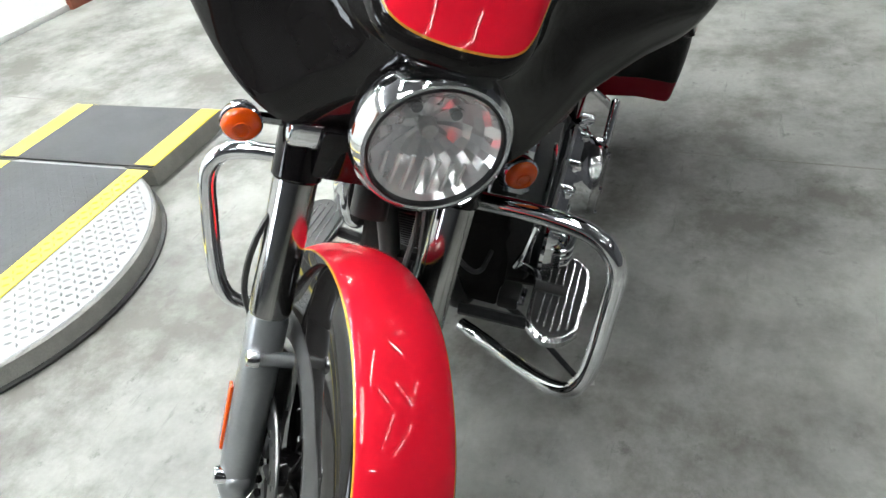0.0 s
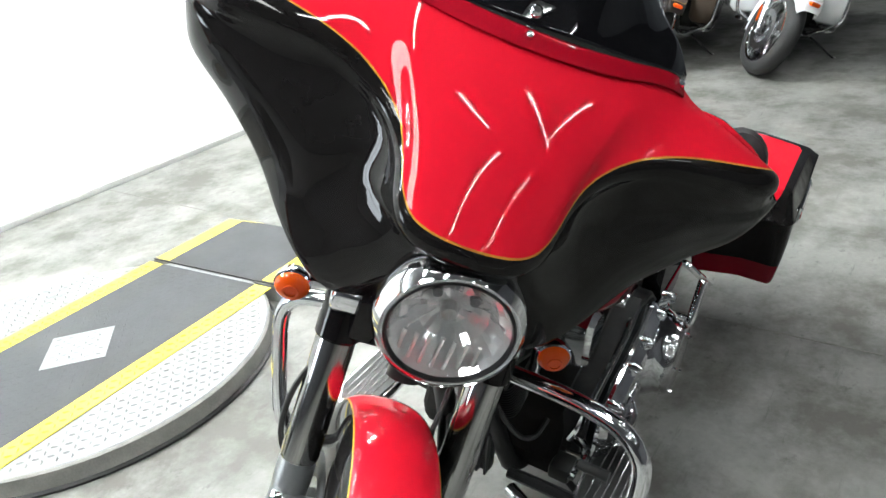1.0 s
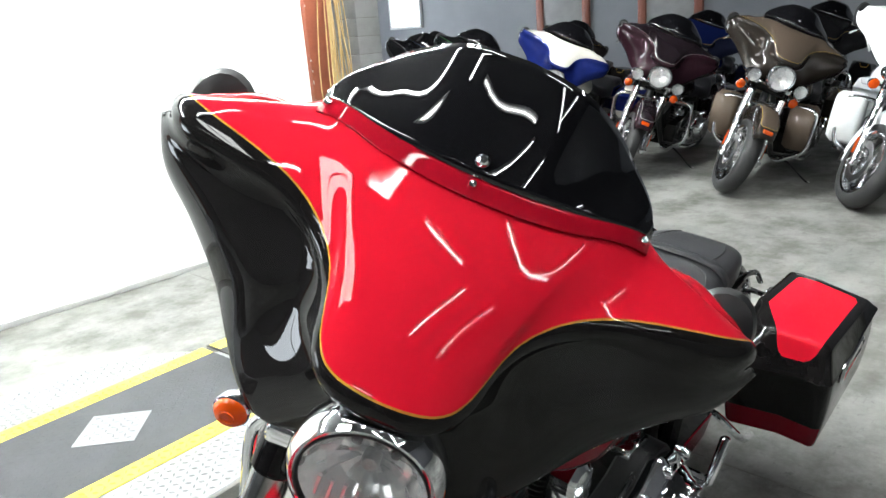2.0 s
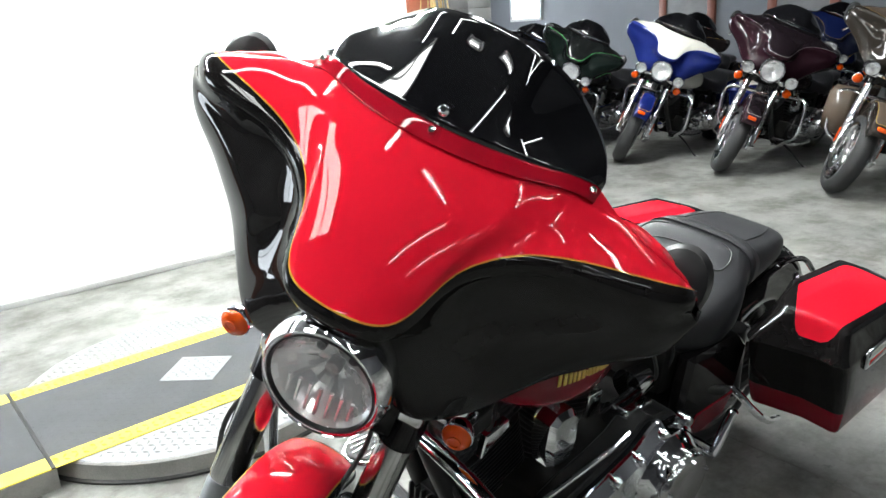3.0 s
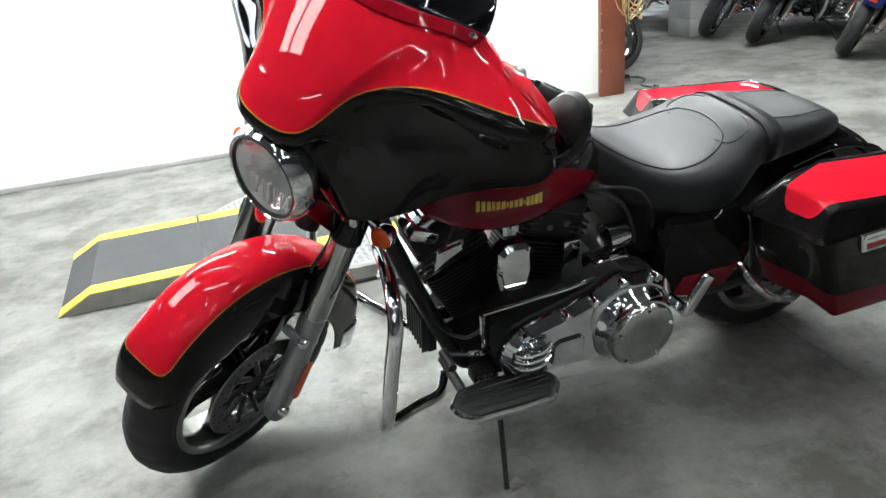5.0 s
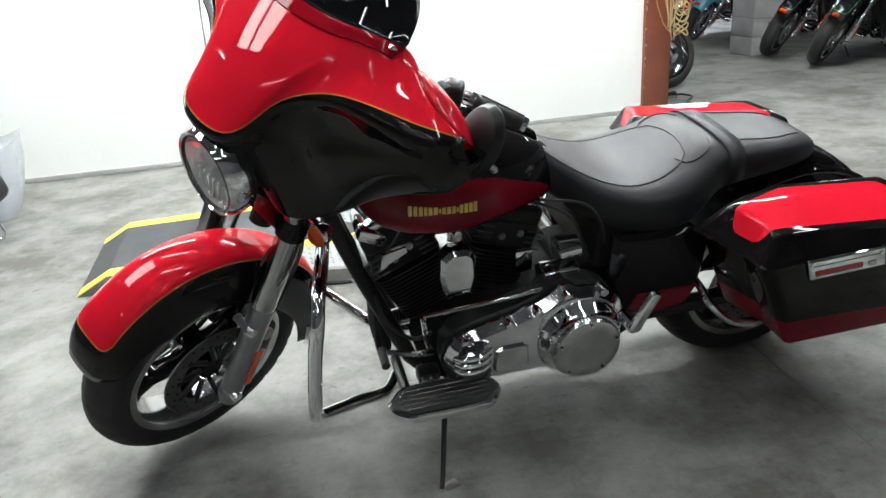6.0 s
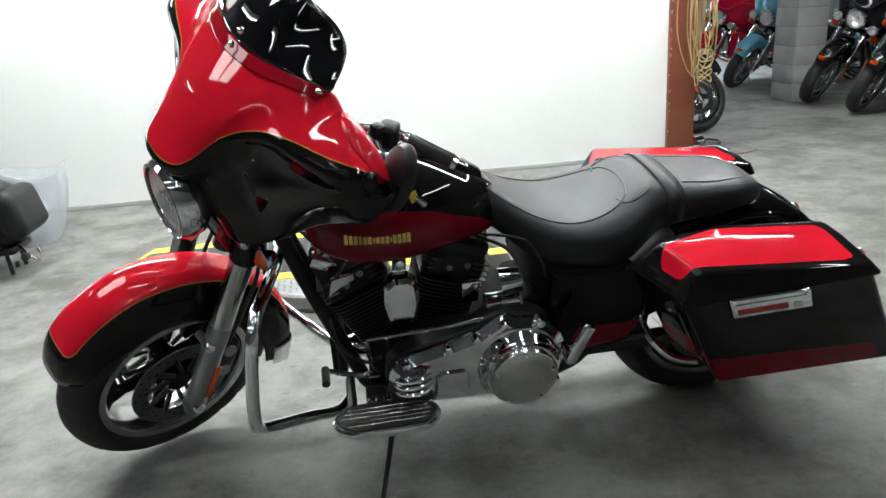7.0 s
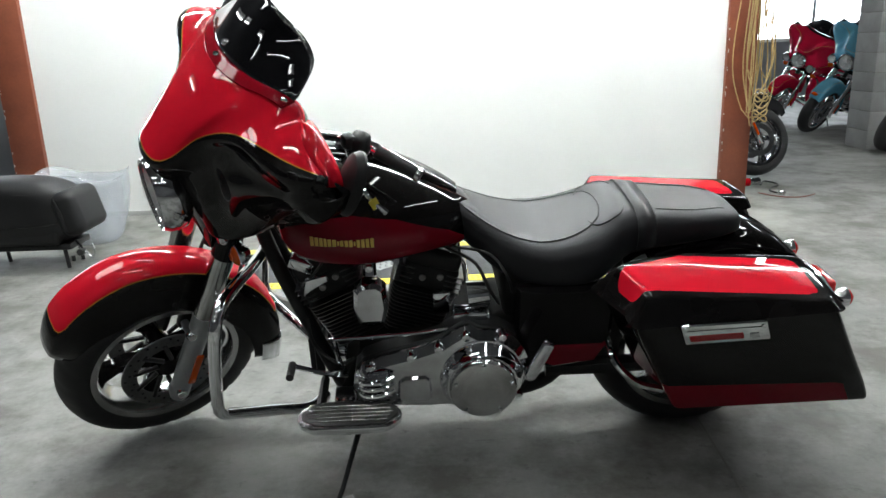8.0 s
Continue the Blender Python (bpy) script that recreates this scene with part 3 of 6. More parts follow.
def turn_signal(parent, T, x, y, z, stalk, mat=None, k=1.0):
    def turned(prof, n, close=False):
        return xf(lathe([(r * k, h * k) for r, h in prof], n, "x", (x, y, z), close), T)
    h = part("turn_signal", turned([(0, 0.035), (0.02, 0.03), (0.034, 0.012), (0.0385, -0.008), (0.0385, -0.014), (0.035, -0.017)], 22), CHROME, parent, "chrome bullet turn signal with an amber lens" if mat is None else "chrome bullet turn signal with a red lens")
    part("lens", turned([(0.036, -0.012), (0.035, -0.02), (0.027, -0.029), (0.013, -0.034), (0, -0.0355)], 22), mat or AMBER, h, "amber lens" if mat is None else "red lens")
    part("ring", turned([(0.012, -0.034), (0.016, -0.034), (0.016, -0.0375), (0.012, -0.0375)], 16, True), mat or AMBER, h)
    part("stalk", xf(tube([(x + 0.012, y, z), stalk], 0.011 * k, 10), T), CHROME, h)
    return h


def headlight(parent, T, c, r, lod, name="headlight"):
    n = int(48 * max(lod, 0.6))
    prof = [(r * 0.805, -0.028), (r * 0.82, -0.036), (r * 0.85, -0.039), (r * 0.872, -0.034), (r * 0.905, -0.041), (r * 0.985, -0.026), (r * 1.01, -0.004), (r * 0.97, 0.02), (r * 0.8, 0.04), (0, 0.07)]
    b = part(name, xf(lathe(prof, n, "x", c), T), CHROME, parent, "round headlight in a chrome bezel")
    bowl = [(r * 0.02, 0.026), (r * 0.16, 0.025), (r * 0.3, 0.021), (r * 0.44, 0.013), (r * 0.55, 0.003), (r * 0.65, -0.009), (r * 0.74, -0.021), (r * 0.81, -0.031)]
    v, f = lathe(bowl, 36, "x", c)
    rnd = random.Random(3)
    for k in range(len(v)):
        if k % len(bowl) not in (0, len(bowl) - 1):
            v[k] += [rnd.uniform(-0.005, 0.005), rnd.uniform(-0.002, 0.002), rnd.uniform(-0.002, 0.002)]
    part("reflector", xf((v, f), T), MIRROR_BOWL, b, "faceted mirror bowl", None, 4)
    if lod >= 1:
        for k in range(7):
            x = (k - 3) * r * 0.17
            h = math.sqrt(max(0.0, (r * 0.74) ** 2 - x * x))
            part("flute", xf(tube([(c[0] - 0.020, c[1] + x, c[2] - r * 0.22), (c[0] - 0.022, c[1] + x, c[2] - h)], 0.0035, 6), T), MIRROR_BOWL, b)
        for yy, zz in ((-0.028, 0.03), (0.028, 0.03)):
            part("shade", xf(lathe([(0, -0.004), (0.008, -0.003), (0.009, 0.02)], 12, "x", (c[0] + 0.01, c[1] + yy, c[2] + zz)), T), DARK_METAL, b)
    part("bulb_cap", xf(lathe([(0, 0.002), (r * 0.1, 0.004), (r * 0.12, 0.008), (r * 0.12, 0.03)], 16, "x", c), T), STEEL, b)
    part("gasket", xf(lathe([(r * 0.795, -0.033), (r * 0.815, -0.0405), (r * 0.835, -0.0405), (r * 0.84, -0.034)], n, "x", c), T), PLASTIC, b)
    lens = [(r * 0.81, -0.034), (r * 0.66, -0.045), (r * 0.35, -0.052), (0, -0.054)]
    part("lens", xf(lathe(lens, n, "x", c), T), GLASS, b, "clear glass lens", None, 40)
    return b


# half of the fairing from the middle to the wing's tip: top edge, pinstripe, radius of the brow's roll, dish, lower edge; points as (x, y, z)
STATIONS = [
    ((-1.287, 0.000, 1.300), (-1.522, 0.000, 1.082), 0.024, (-1.500, 0.000, 1.045), (-1.400, 0.000, 0.880)),
    ((-1.285, 0.045, 1.300), (-1.519, 0.042, 1.083), 0.024, (-1.490, 0.050, 1.043), (-1.405, 0.060, 0.872)),
    ((-1.278, 0.085, 1.300), (-1.507, 0.078, 1.086), 0.023, (-1.465, 0.085, 1.045), (-1.420, 0.110, 0.868)),
    ((-1.268, 0.120, 1.300), (-1.485, 0.098, 1.099), 0.022, (-1.435, 0.115, 1.050), (-1.430, 0.150, 0.872)),
    ((-1.260, 0.148, 1.300), (-1.455, 0.109, 1.124), 0.020, (-1.405, 0.145, 1.055), (-1.420, 0.185, 0.882)),
    ((-1.250, 0.175, 1.301), (-1.420, 0.122, 1.153), 0.020, (-1.380, 0.175, 1.060), (-1.388, 0.225, 0.897)),
    ((-1.237, 0.200, 1.300), (-1.389, 0.145, 1.176), 0.021, (-1.379, 0.215, 1.053), (-1.345, 0.270, 0.930)),
    ((-1.222, 0.228, 1.297), (-1.354, 0.190, 1.200), 0.022, (-1.358, 0.263, 1.073), (-1.310, 0.310, 0.975)),
    ((-1.198, 0.256, 1.284), (-1.331, 0.247, 1.218), 0.023, (-1.336, 0.315, 1.103), (-1.290, 0.356, 1.018)),
    ((-1.197, 0.285, 1.263), (-1.315, 0.300, 1.226), 0.028, (-1.314, 0.364, 1.121), (-1.262, 0.402, 1.047)),
    ((-1.216, 0.330, 1.253), (-1.296, 0.355, 1.229), 0.032, (-1.294, 0.413, 1.135), (-1.242, 0.446, 1.070)),
    ((-1.227, 0.380, 1.240), (-1.278, 0.400, 1.229), 0.035, (-1.276, 0.450, 1.147), (-1.224, 0.474, 1.094)),
    ((-1.223, 0.420, 1.226), (-1.250, 0.437, 1.225), 0.029, (-1.252, 0.473, 1.160), (-1.204, 0.482, 1.126)),
    ((-1.214, 0.450, 1.210), (-1.228, 0.452, 1.216), 0.022, (-1.238, 0.482, 1.173), (-1.196, 0.486, 1.160)),
]
# upper edge of the windscreen, from the middle to the ear and in again to its foot
SCREEN_RIM = [(-1.167, 0, 1.444), (-1.172, 0.06, 1.440), (-1.162, 0.105, 1.427), (-1.130, 0.165, 1.386), (-1.127, 0.204, 1.352), (-1.160, 0.240, 1.324), (-1.193, 0.258, 1.297)]
# the wing's rounded back, behind the crease at its upper edge, as (y, x, z) of its crown
ROLL = [(0.272, -1.186, 1.240), (0.31, -1.192, 1.252), (0.36, -1.194, 1.246), (0.40, -1.192, 1.228), (0.43, -1.190, 1.202), (0.454, -1.194, 1.172)]
SET = Matrix.Translation((-1.3, 0, 1.2)) @ Matrix.Rotation(-0.06, 4, "Z") @ Matrix.Translation((1.3, 0.008, -1.2))


def fairing(parent, T, lod, mat, inner_mat, screen_mat, trim_mat):
    T = np.array(T) @ np.array(SET)
    nl = int(64 * lod)
    flat = spline([(*a, *b, r, *c, *d) for a, b, r, c, d in STATIONS], nl)

    def eased(g, times):
        """Evens out a row of points (or of rows) along its length, with its ends kept."""
        g = g.copy()
        for _ in range(times):
            g[1:-1] = 0.25 * g[:-2] + 0.5 * g[1:-1] + 0.25 * g[2:]
        return g
    mirror = np.array([1, -1, 1, 1, -1, 1, 1, 1, -1, 1, 1, -1, 1])
    full = eased(np.vstack([(flat * mirror)[:0:-1], flat]), int(6 * lod))
    top, pin, rad, dish, low = full[:, 0:3], full[:, 3:6], full[:, 6], full[:, 7:10], full[:, 10:13]
    along = np.gradient(pin, axis=0)
    along /= np.linalg.norm(along, axis=1)[:, None]
    nv = int(56 * lod)
    rows, paint, first = [], [], []
    for a, b, r, c, d, tau in zip(top, pin, rad, dish, low, along):
        q = a - b
        q = q - tau * np.dot(q, tau)
        # near the tip, where the panel runs out, the roll turns out to the side
        out = np.array([0.55, -0.8 * math.copysign(1.0, b[1]), 0.1])
        q = q / (np.linalg.norm(q) + 1e-9)
        f = float(np.clip((abs(b[1]) - 0.38) / 0.07, 0, 1))
        q = q * (1 - f) + (out - tau * np.dot(out, tau)) * f
        q /= np.linalg.norm(q) + 1e-9
        n = np.cross(q, tau)
        n /= np.linalg.norm(n) + 1e-9
        n *= 1.0 if np.dot(n, (-0.5, 0, 0.8)) > 0 else -1.0
        # the panel meets the roll of the brow, which turns down into the dish
        roll = [b + r * (math.sin(w) * -q - (1 - math.cos(w)) * n) for w in (0.45, 0.9, 1.35, 1.75)]
        gap = np.linalg.norm(a - b)
        mid = (a + b) / 2 + n * min(0.012, gap * 0.05)
        lip0 = a + np.array([0.010, 0, -0.004])
        sec = [lip0, a, mid, b, *roll, roll[-1] * 0.45 + c * 0.55 + np.array([0.004, 0, 0]), c, d * 0.5 + c * 0.5 + np.array([-0.008, 0, -0.003]), d, d + np.array([0.014, 0, 0.004])]
        k = spline(sec, nv)
        dist = np.concatenate([[0], np.cumsum(np.linalg.norm(np.diff(k, axis=0), axis=1))])
        i = int(np.clip(np.argmin(np.linalg.norm(k - b, axis=1)), 1, nv - 2))
        step = k[i + 1] - k[i - 1]
        at = dist[i] + np.dot(b - k[i], step / (np.linalg.norm(step) + 1e-9))
        rows.append(k)
        paint.append(at - dist)
        first.append(np.linalg.norm(lip0 - a))
    p = eased(np.array(rows), int(5 * lod))
    pm = eased(np.array(paint), int(3 * lod))
    fa = part("fairing", xf(grid(p), T), mat, parent, "handlebar-mounted fairing in two-tone gloss paint", pm.reshape(-1), 60, 0.004)
    # rounded backs of the wings
    for s in (-1, 1):
        rows = []
        for y, x, z in spline(ROLL, int(20 * lod)):
            e = [np.interp(y, flat[:, 1], flat[:, k]) for k in (0, 2)]
            lo = np.interp(y, flat[:, 11], flat[:, 12])
            sec = [(e[0] - 0.001, e[1] - 0.003), (e[0] * 0.55 + x * 0.45, e[1] * 0.7 + z * 0.3 + 0.002), (x - 0.010, z + 0.001), (x + 0.004, z), (x + 0.020, z - 0.014), (x + 0.030, z - 0.05), (x + 0.026, z * 0.45 + lo * 0.55), (x + 0.004, lo + 0.012)]
            rows.append([(px, s * y, pz) for px, pz in spline(sec, 18)])
        tint = np.array(rows)[:, :, 2].reshape(-1) - 1.125
        part("wing_back", xf(grid(np.array(rows)), T), mat, fa, "rounded painted back of the fairing wing", tint, 60, 0.003)
        # the outer end of the wing, between its front shell and its back
        front = spline(p[-1 if s > 0 else 0], 18)
        ends = np.array([front, (front + np.array(rows[-1])) / 2 + np.array([0.002, 0.008 * s, 0]), np.array(rows[-1])])
        part("wing_end", xf(grid(ends), T), mat, fa, "black end of the fairing wing", np.full(54, -0.05), 60, 0.002)
    # inner shell, behind the rim: shallow along the top, deeper below
    rim = np.vstack([top + [0.010, 0, -0.004], low[::-1] + [0.014, 0, 0.004]])
    deep = np.concatenate([np.full(len(top), 0.4), np.full(len(low), 1.0)])
    cen = np.array([-1.22, 0, 1.11])
    back = []
    for k, (dx, sc) in enumerate(((0.0, 0.995), (0.025, 0.985), (0.045, 0.95), (0.055, 0.88), (0.06, 0.78))):
        q = cen + (rim - cen) * [1.0, sc, sc]
        q[:, 2] = np.where(deep < 1, q[:, 2] - 0.02 * k, q[:, 2])
        q[:, 0] = rim[:, 0] * (1 - k / 4) + np.maximum(rim[:, 0], -1.22) * (k / 4) + dx * deep
        back.append(q)
    v, f = grid(np.array(back), close_v=True)
    part("inner_fairing", xf((v, f), T), inner_mat or BLACK_PAINT, fa, "black inner fairing shell", None, 60)
    last = back[-1]
    nn = len(last)
    panel = np.vstack([last, [cen + [0.05, 0, -0.04]]])
    part("dash", xf((panel, [(i, (i + 1) % nn, nn) for i in range(nn)]), T), PLASTIC, fa, "black instrument panel")
    # windscreen, swept back from its foot to the recurved rim, and the trim band that laps over the painted shell
    ny, nz = int(48 * lod), int(16 * lod)
    half_rim = spline(SCREEN_RIM, 60)
    rows, band = [], []
    for u in np.linspace(-1, 1, ny):
        yb = 0.258 * u
        at = np.interp(yb, top[:, 1], np.arange(len(top)))
        k0 = min(int(at), len(p) - 2)
        w0 = at - k0
        foot = top[k0] * (1 - w0) + top[k0 + 1] * w0
        line = p[k0] * (1 - w0) + p[k0 + 1] * w0
        run = np.concatenate([[0], np.cumsum(np.linalg.norm(np.diff(line, axis=0), axis=1))]) - (first[k0] * (1 - w0) + first[k0 + 1] * w0)
        crown = np.array([np.interp(abs(u), np.linspace(0, 1, 60), half_rim[:, k]) for k in (0, 1, 2)])
        crown[1] *= math.copysign(1.0, u)
        foot = foot + np.array([-0.004, 0, 0.004])
        rise = np.linalg.norm(crown - foot)
        rows.append([foot * (1 - w) + crown * w + np.array([-0.10, 0, 0.05]) * (w * (1 - w) * rise) for w in np.linspace(0, 1, nz)])
        band.append([np.array([np.interp(k, run, line[:, j]) for j in (0, 1, 2)]) + np.array([-0.003, 0, 0.004]) for k in (-0.001, 0.005, 0.014, 0.023, 0.031, 0.034)])
    ws = part("windscreen", xf(grid(np.array(rows)), T), screen_mat, fa, "low dark smoked windscreen with flared sides", None, 60, 0.004)
    part("trim_band", xf(grid(np.array(band)), T), trim_mat, ws, "screen trim band", None, 60, 0.003)
    for i in (int(ny * 0.04), ny // 2, ny - 1 - int(ny * 0.04)):
        x, y, z = band[i][2]
        part("screw", xf(lathe([(0, -0.008), (0.005, -0.0075), (0.007, -0.004), (0.0075, 0.004)], 12, "x", (0, 0, 0)), T @ np.array(pose(x, y, z, 0, 45, 0))), CHROME, ws, "chrome screw")
    x, y, z = rows[ny // 2][2]
    part("emblem", xf(lathe([(0, -0.007), (0.005, -0.007), (0.009, -0.003), (0.0105, 0.001)], 14, "x", (0, 0, 0)), T @ np.array(pose(x, y, z, 0, 40, 0))), CHROME, ws, "small round chrome emblem")
    return fa


def controls(parent, T, lod):
    part("handlebar", xf(tube([(-0.965, -0.36, 1.085), (-1.02, -0.26, 1.105), (-1.10, -0.18, 1.11), (-1.20, -0.08, 1.09), (-1.22, 0, 1.08), (-1.20, 0.08, 1.09), (-1.10, 0.18, 1.11), (-1.02, 0.26, 1.105), (-0.965, 0.36, 1.085)], 0.0128, 12, 40), T), CHROME, parent, "chrome handlebar")
    for s in (-1, 1):
        a, b = np.array([-1.022, s * 0.285, 1.107]), np.array([-0.950, s * 0.402, 1.074])
        g = part("grip", xf(tube([a, a * 0.97 + b * 0.03, a * 0.5 + b * 0.5, b * 0.97 + a * 0.03, b], [0.017, 0.0185, 0.0185, 0.0185, 0.017], 16), T), GRIP_RUBBER, parent, "black rubber grip with chrome ends")
        for k in (0.0, 0.92):
            part("band", xf(tube([a + (b - a) * k, a + (b - a) * (k + 0.08)], 0.0205, 16), T), CHROME, g, "chrome band")
        if lod >= 1:
            for w in range(6):
                ang = w * math.pi / 3
                o = np.array([0.0, 0.008 * math.cos(ang) * s, 0.018 * math.sin(ang)]) + np.array([0.018 * math.cos(ang), 0, 0])
                part("rib", xf(tube([a + (b - a) * 0.12 + o, a + (b - a) * 0.88 + o], 0.0026, 6), T), SATIN, g)
        h = part("switch_housing", xf(rbox((0.055, 0.05, 0.065), (0, 0, 0), 0.014, 3), np.array(T) @ np.array(pose(-1.045, s * 0.252, 1.108, 0, 0, s * -35))), PLASTIC, parent, "black switch housing")
        part("lever_mount", xf(rbox((0.03, 0.035, 0.04), (-1.075, s * 0.245, 1.125), 0.008), T), PLASTIC, h)
        part("lever", xf(tube([(-1.08, s * 0.25, 1.11), (-1.105, s * 0.33, 1.10), (-1.10, s * 0.39, 1.06), (-1.068, s * 0.42, 1.02), (-1.062, s * 0.423, 1.013)], [0.008, 0.006, 0.0055, 0.0055, 0.009], 8, 18), T), CHROME, h, "chrome hand lever")
        # mirror on the wing of the fairing
        rows = []
        for k, (dx, sc) in enumerate(((0.0, 0.0), (0.0, 0.55), (0.012, 0.9), (0.028, 1.0), (0.036, 0.97), (0.036, 0.0))):
            rows.append([(dx, s * (0.015 + 0.058 * sc * math.cos(w) * (1.0 + 0.1 * math.sin(w))), 0.088 * sc * math.sin(w)) for w in np.linspace(0, 2 * math.pi, 24, endpoint=False)])
        mi = part("mirror", xf(grid(np.array(rows), close_v=True), np.array(T) @ np.array(SET @ pose(-1.160, s * 0.414, 1.156, 0, 18, s * 14))), PLASTIC, parent, "black teardrop mirror")
        part("mirror_arm", xf(tube([(-1.15, s * 0.42, 1.10), (-1.155, s * 0.415, 1.07), (-1.19, s * 0.40, 1.05)], 0.008, 8, 8), T), CHROME, mi)


def fuel_tank(parent, lod, side_mat, top_mat, letters=True):
    """Loft along x: sections from the front to the tail of the tank."""
    secs = []
    for x, w, zt, zb in ((-1.18, 0.10, 0.93, 0.82), (-1.165, 0.18, 0.96, 0.77), (-1.12, 0.235, 0.985, 0.735), (-1.04, 0.262, 0.992, 0.712), (-0.94, 0.258, 0.978, 0.705), (-0.84, 0.222, 0.945, 0.71), (-0.74, 0.165, 0.895, 0.715), (-0.67, 0.105, 0.85, 0.715), (-0.64, 0.06, 0.825, 0.73)):
        secs.append((x, w, zt, zb))
    secs = spline(secs, int(34 * lod))
    n = int(40 * lod)
    rows, pm = [], []
    for x, w, zt, zb in secs:
        row = []
        for a in np.linspace(-0.5 * math.pi, 1.5 * math.pi, n, endpoint=False):
            ca, sa = math.cos(a), math.sin(a)
            y = w * np.sign(ca) * abs(ca) ** 0.75
            zc = zb + (zt - zb) * 0.34
            z = zc + (zt - zc) * sa if sa > 0 else zc + (zc - zb) * np.sign(sa) * abs(sa) ** 0.75
            row.append((x, y, z))
            lo, hi = np.interp(x, [-1.2, -1.1, -0.9, -0.64], [0.74, 0.70, 0.69, 0.72]), np.interp(x, [-1.2, -1.134, -1.054, -0.966, -0.852, -0.71, -0.66], [0.80, 0.858, 0.882, 0.888, 0.860, 0.792, 0.75])
            pm.append(min(hi - z, z - lo + 0.02, 0.03 + 0 * x))
        rows.append(row)
    p = np.array(rows)
    t = part("fuel_tank", grid(p, close_v=True, caps=True), side_mat, parent, "gloss fuel tank with painted side panels", pm, 50)
    con = [(-1.12, 0.045, 0.992), (-1.08, 0.06, 1.003), (-0.95, 0.062, 0.99), (-0.84, 0.055, 0.958), (-0.74, 0.045, 0.908), (-0.68, 0.03, 0.868)]
    con = spline(con, int(20 * lod))
    rows = [[(x, w * u, z + 0.004 - 0.012 * abs(u) ** 3 - (0.025 if abs(u) == 1 else 0)) for u in (-1, -0.98, -0.8, -0.5, 0, 0.5, 0.8, 0.98, 1)] for x, w, z in con]
    part("tank_console", grid(np.array(rows)), top_mat, t, "black tank console")
    part("fuel_cap", lathe([(0, 0.022), (0.03, 0.02), (0.036, 0.012), (0.036, -0.01)], 24, "z", (-0.98, 0.0, 1.0)), CHROME, t, "chrome fuel cap")
    if letters:
        # the maker's lettering becomes a row of plain gold bars
        widths = (0.011, 0.011, 0.011, 0.009, 0.011, 0.012, 0.006, 0.011, 0.011, 0.011, 0.006, 0.011, 0.011, 0.011, 0.011)
        x = -1.075
        for k, w in enumerate(widths):
            u = k / (len(widths) - 1)
            h = (0.016 + 0.010 * abs(2 * u - 1)) if w > 0.007 else 0.012
            y = -np.interp(x + w / 2, [s_[0] for s_ in secs], [s_[1] for s_ in secs]) - 0.0005
            part("lettering_bar", rbox((w * 0.8, 0.003, h), (x + w / 2, y, 0.829 - 0.014 * u), 0.0008, 1), GOLD, t, "gold lettering bar" if k == 0 else "")
            x += w + 0.0008
    return t


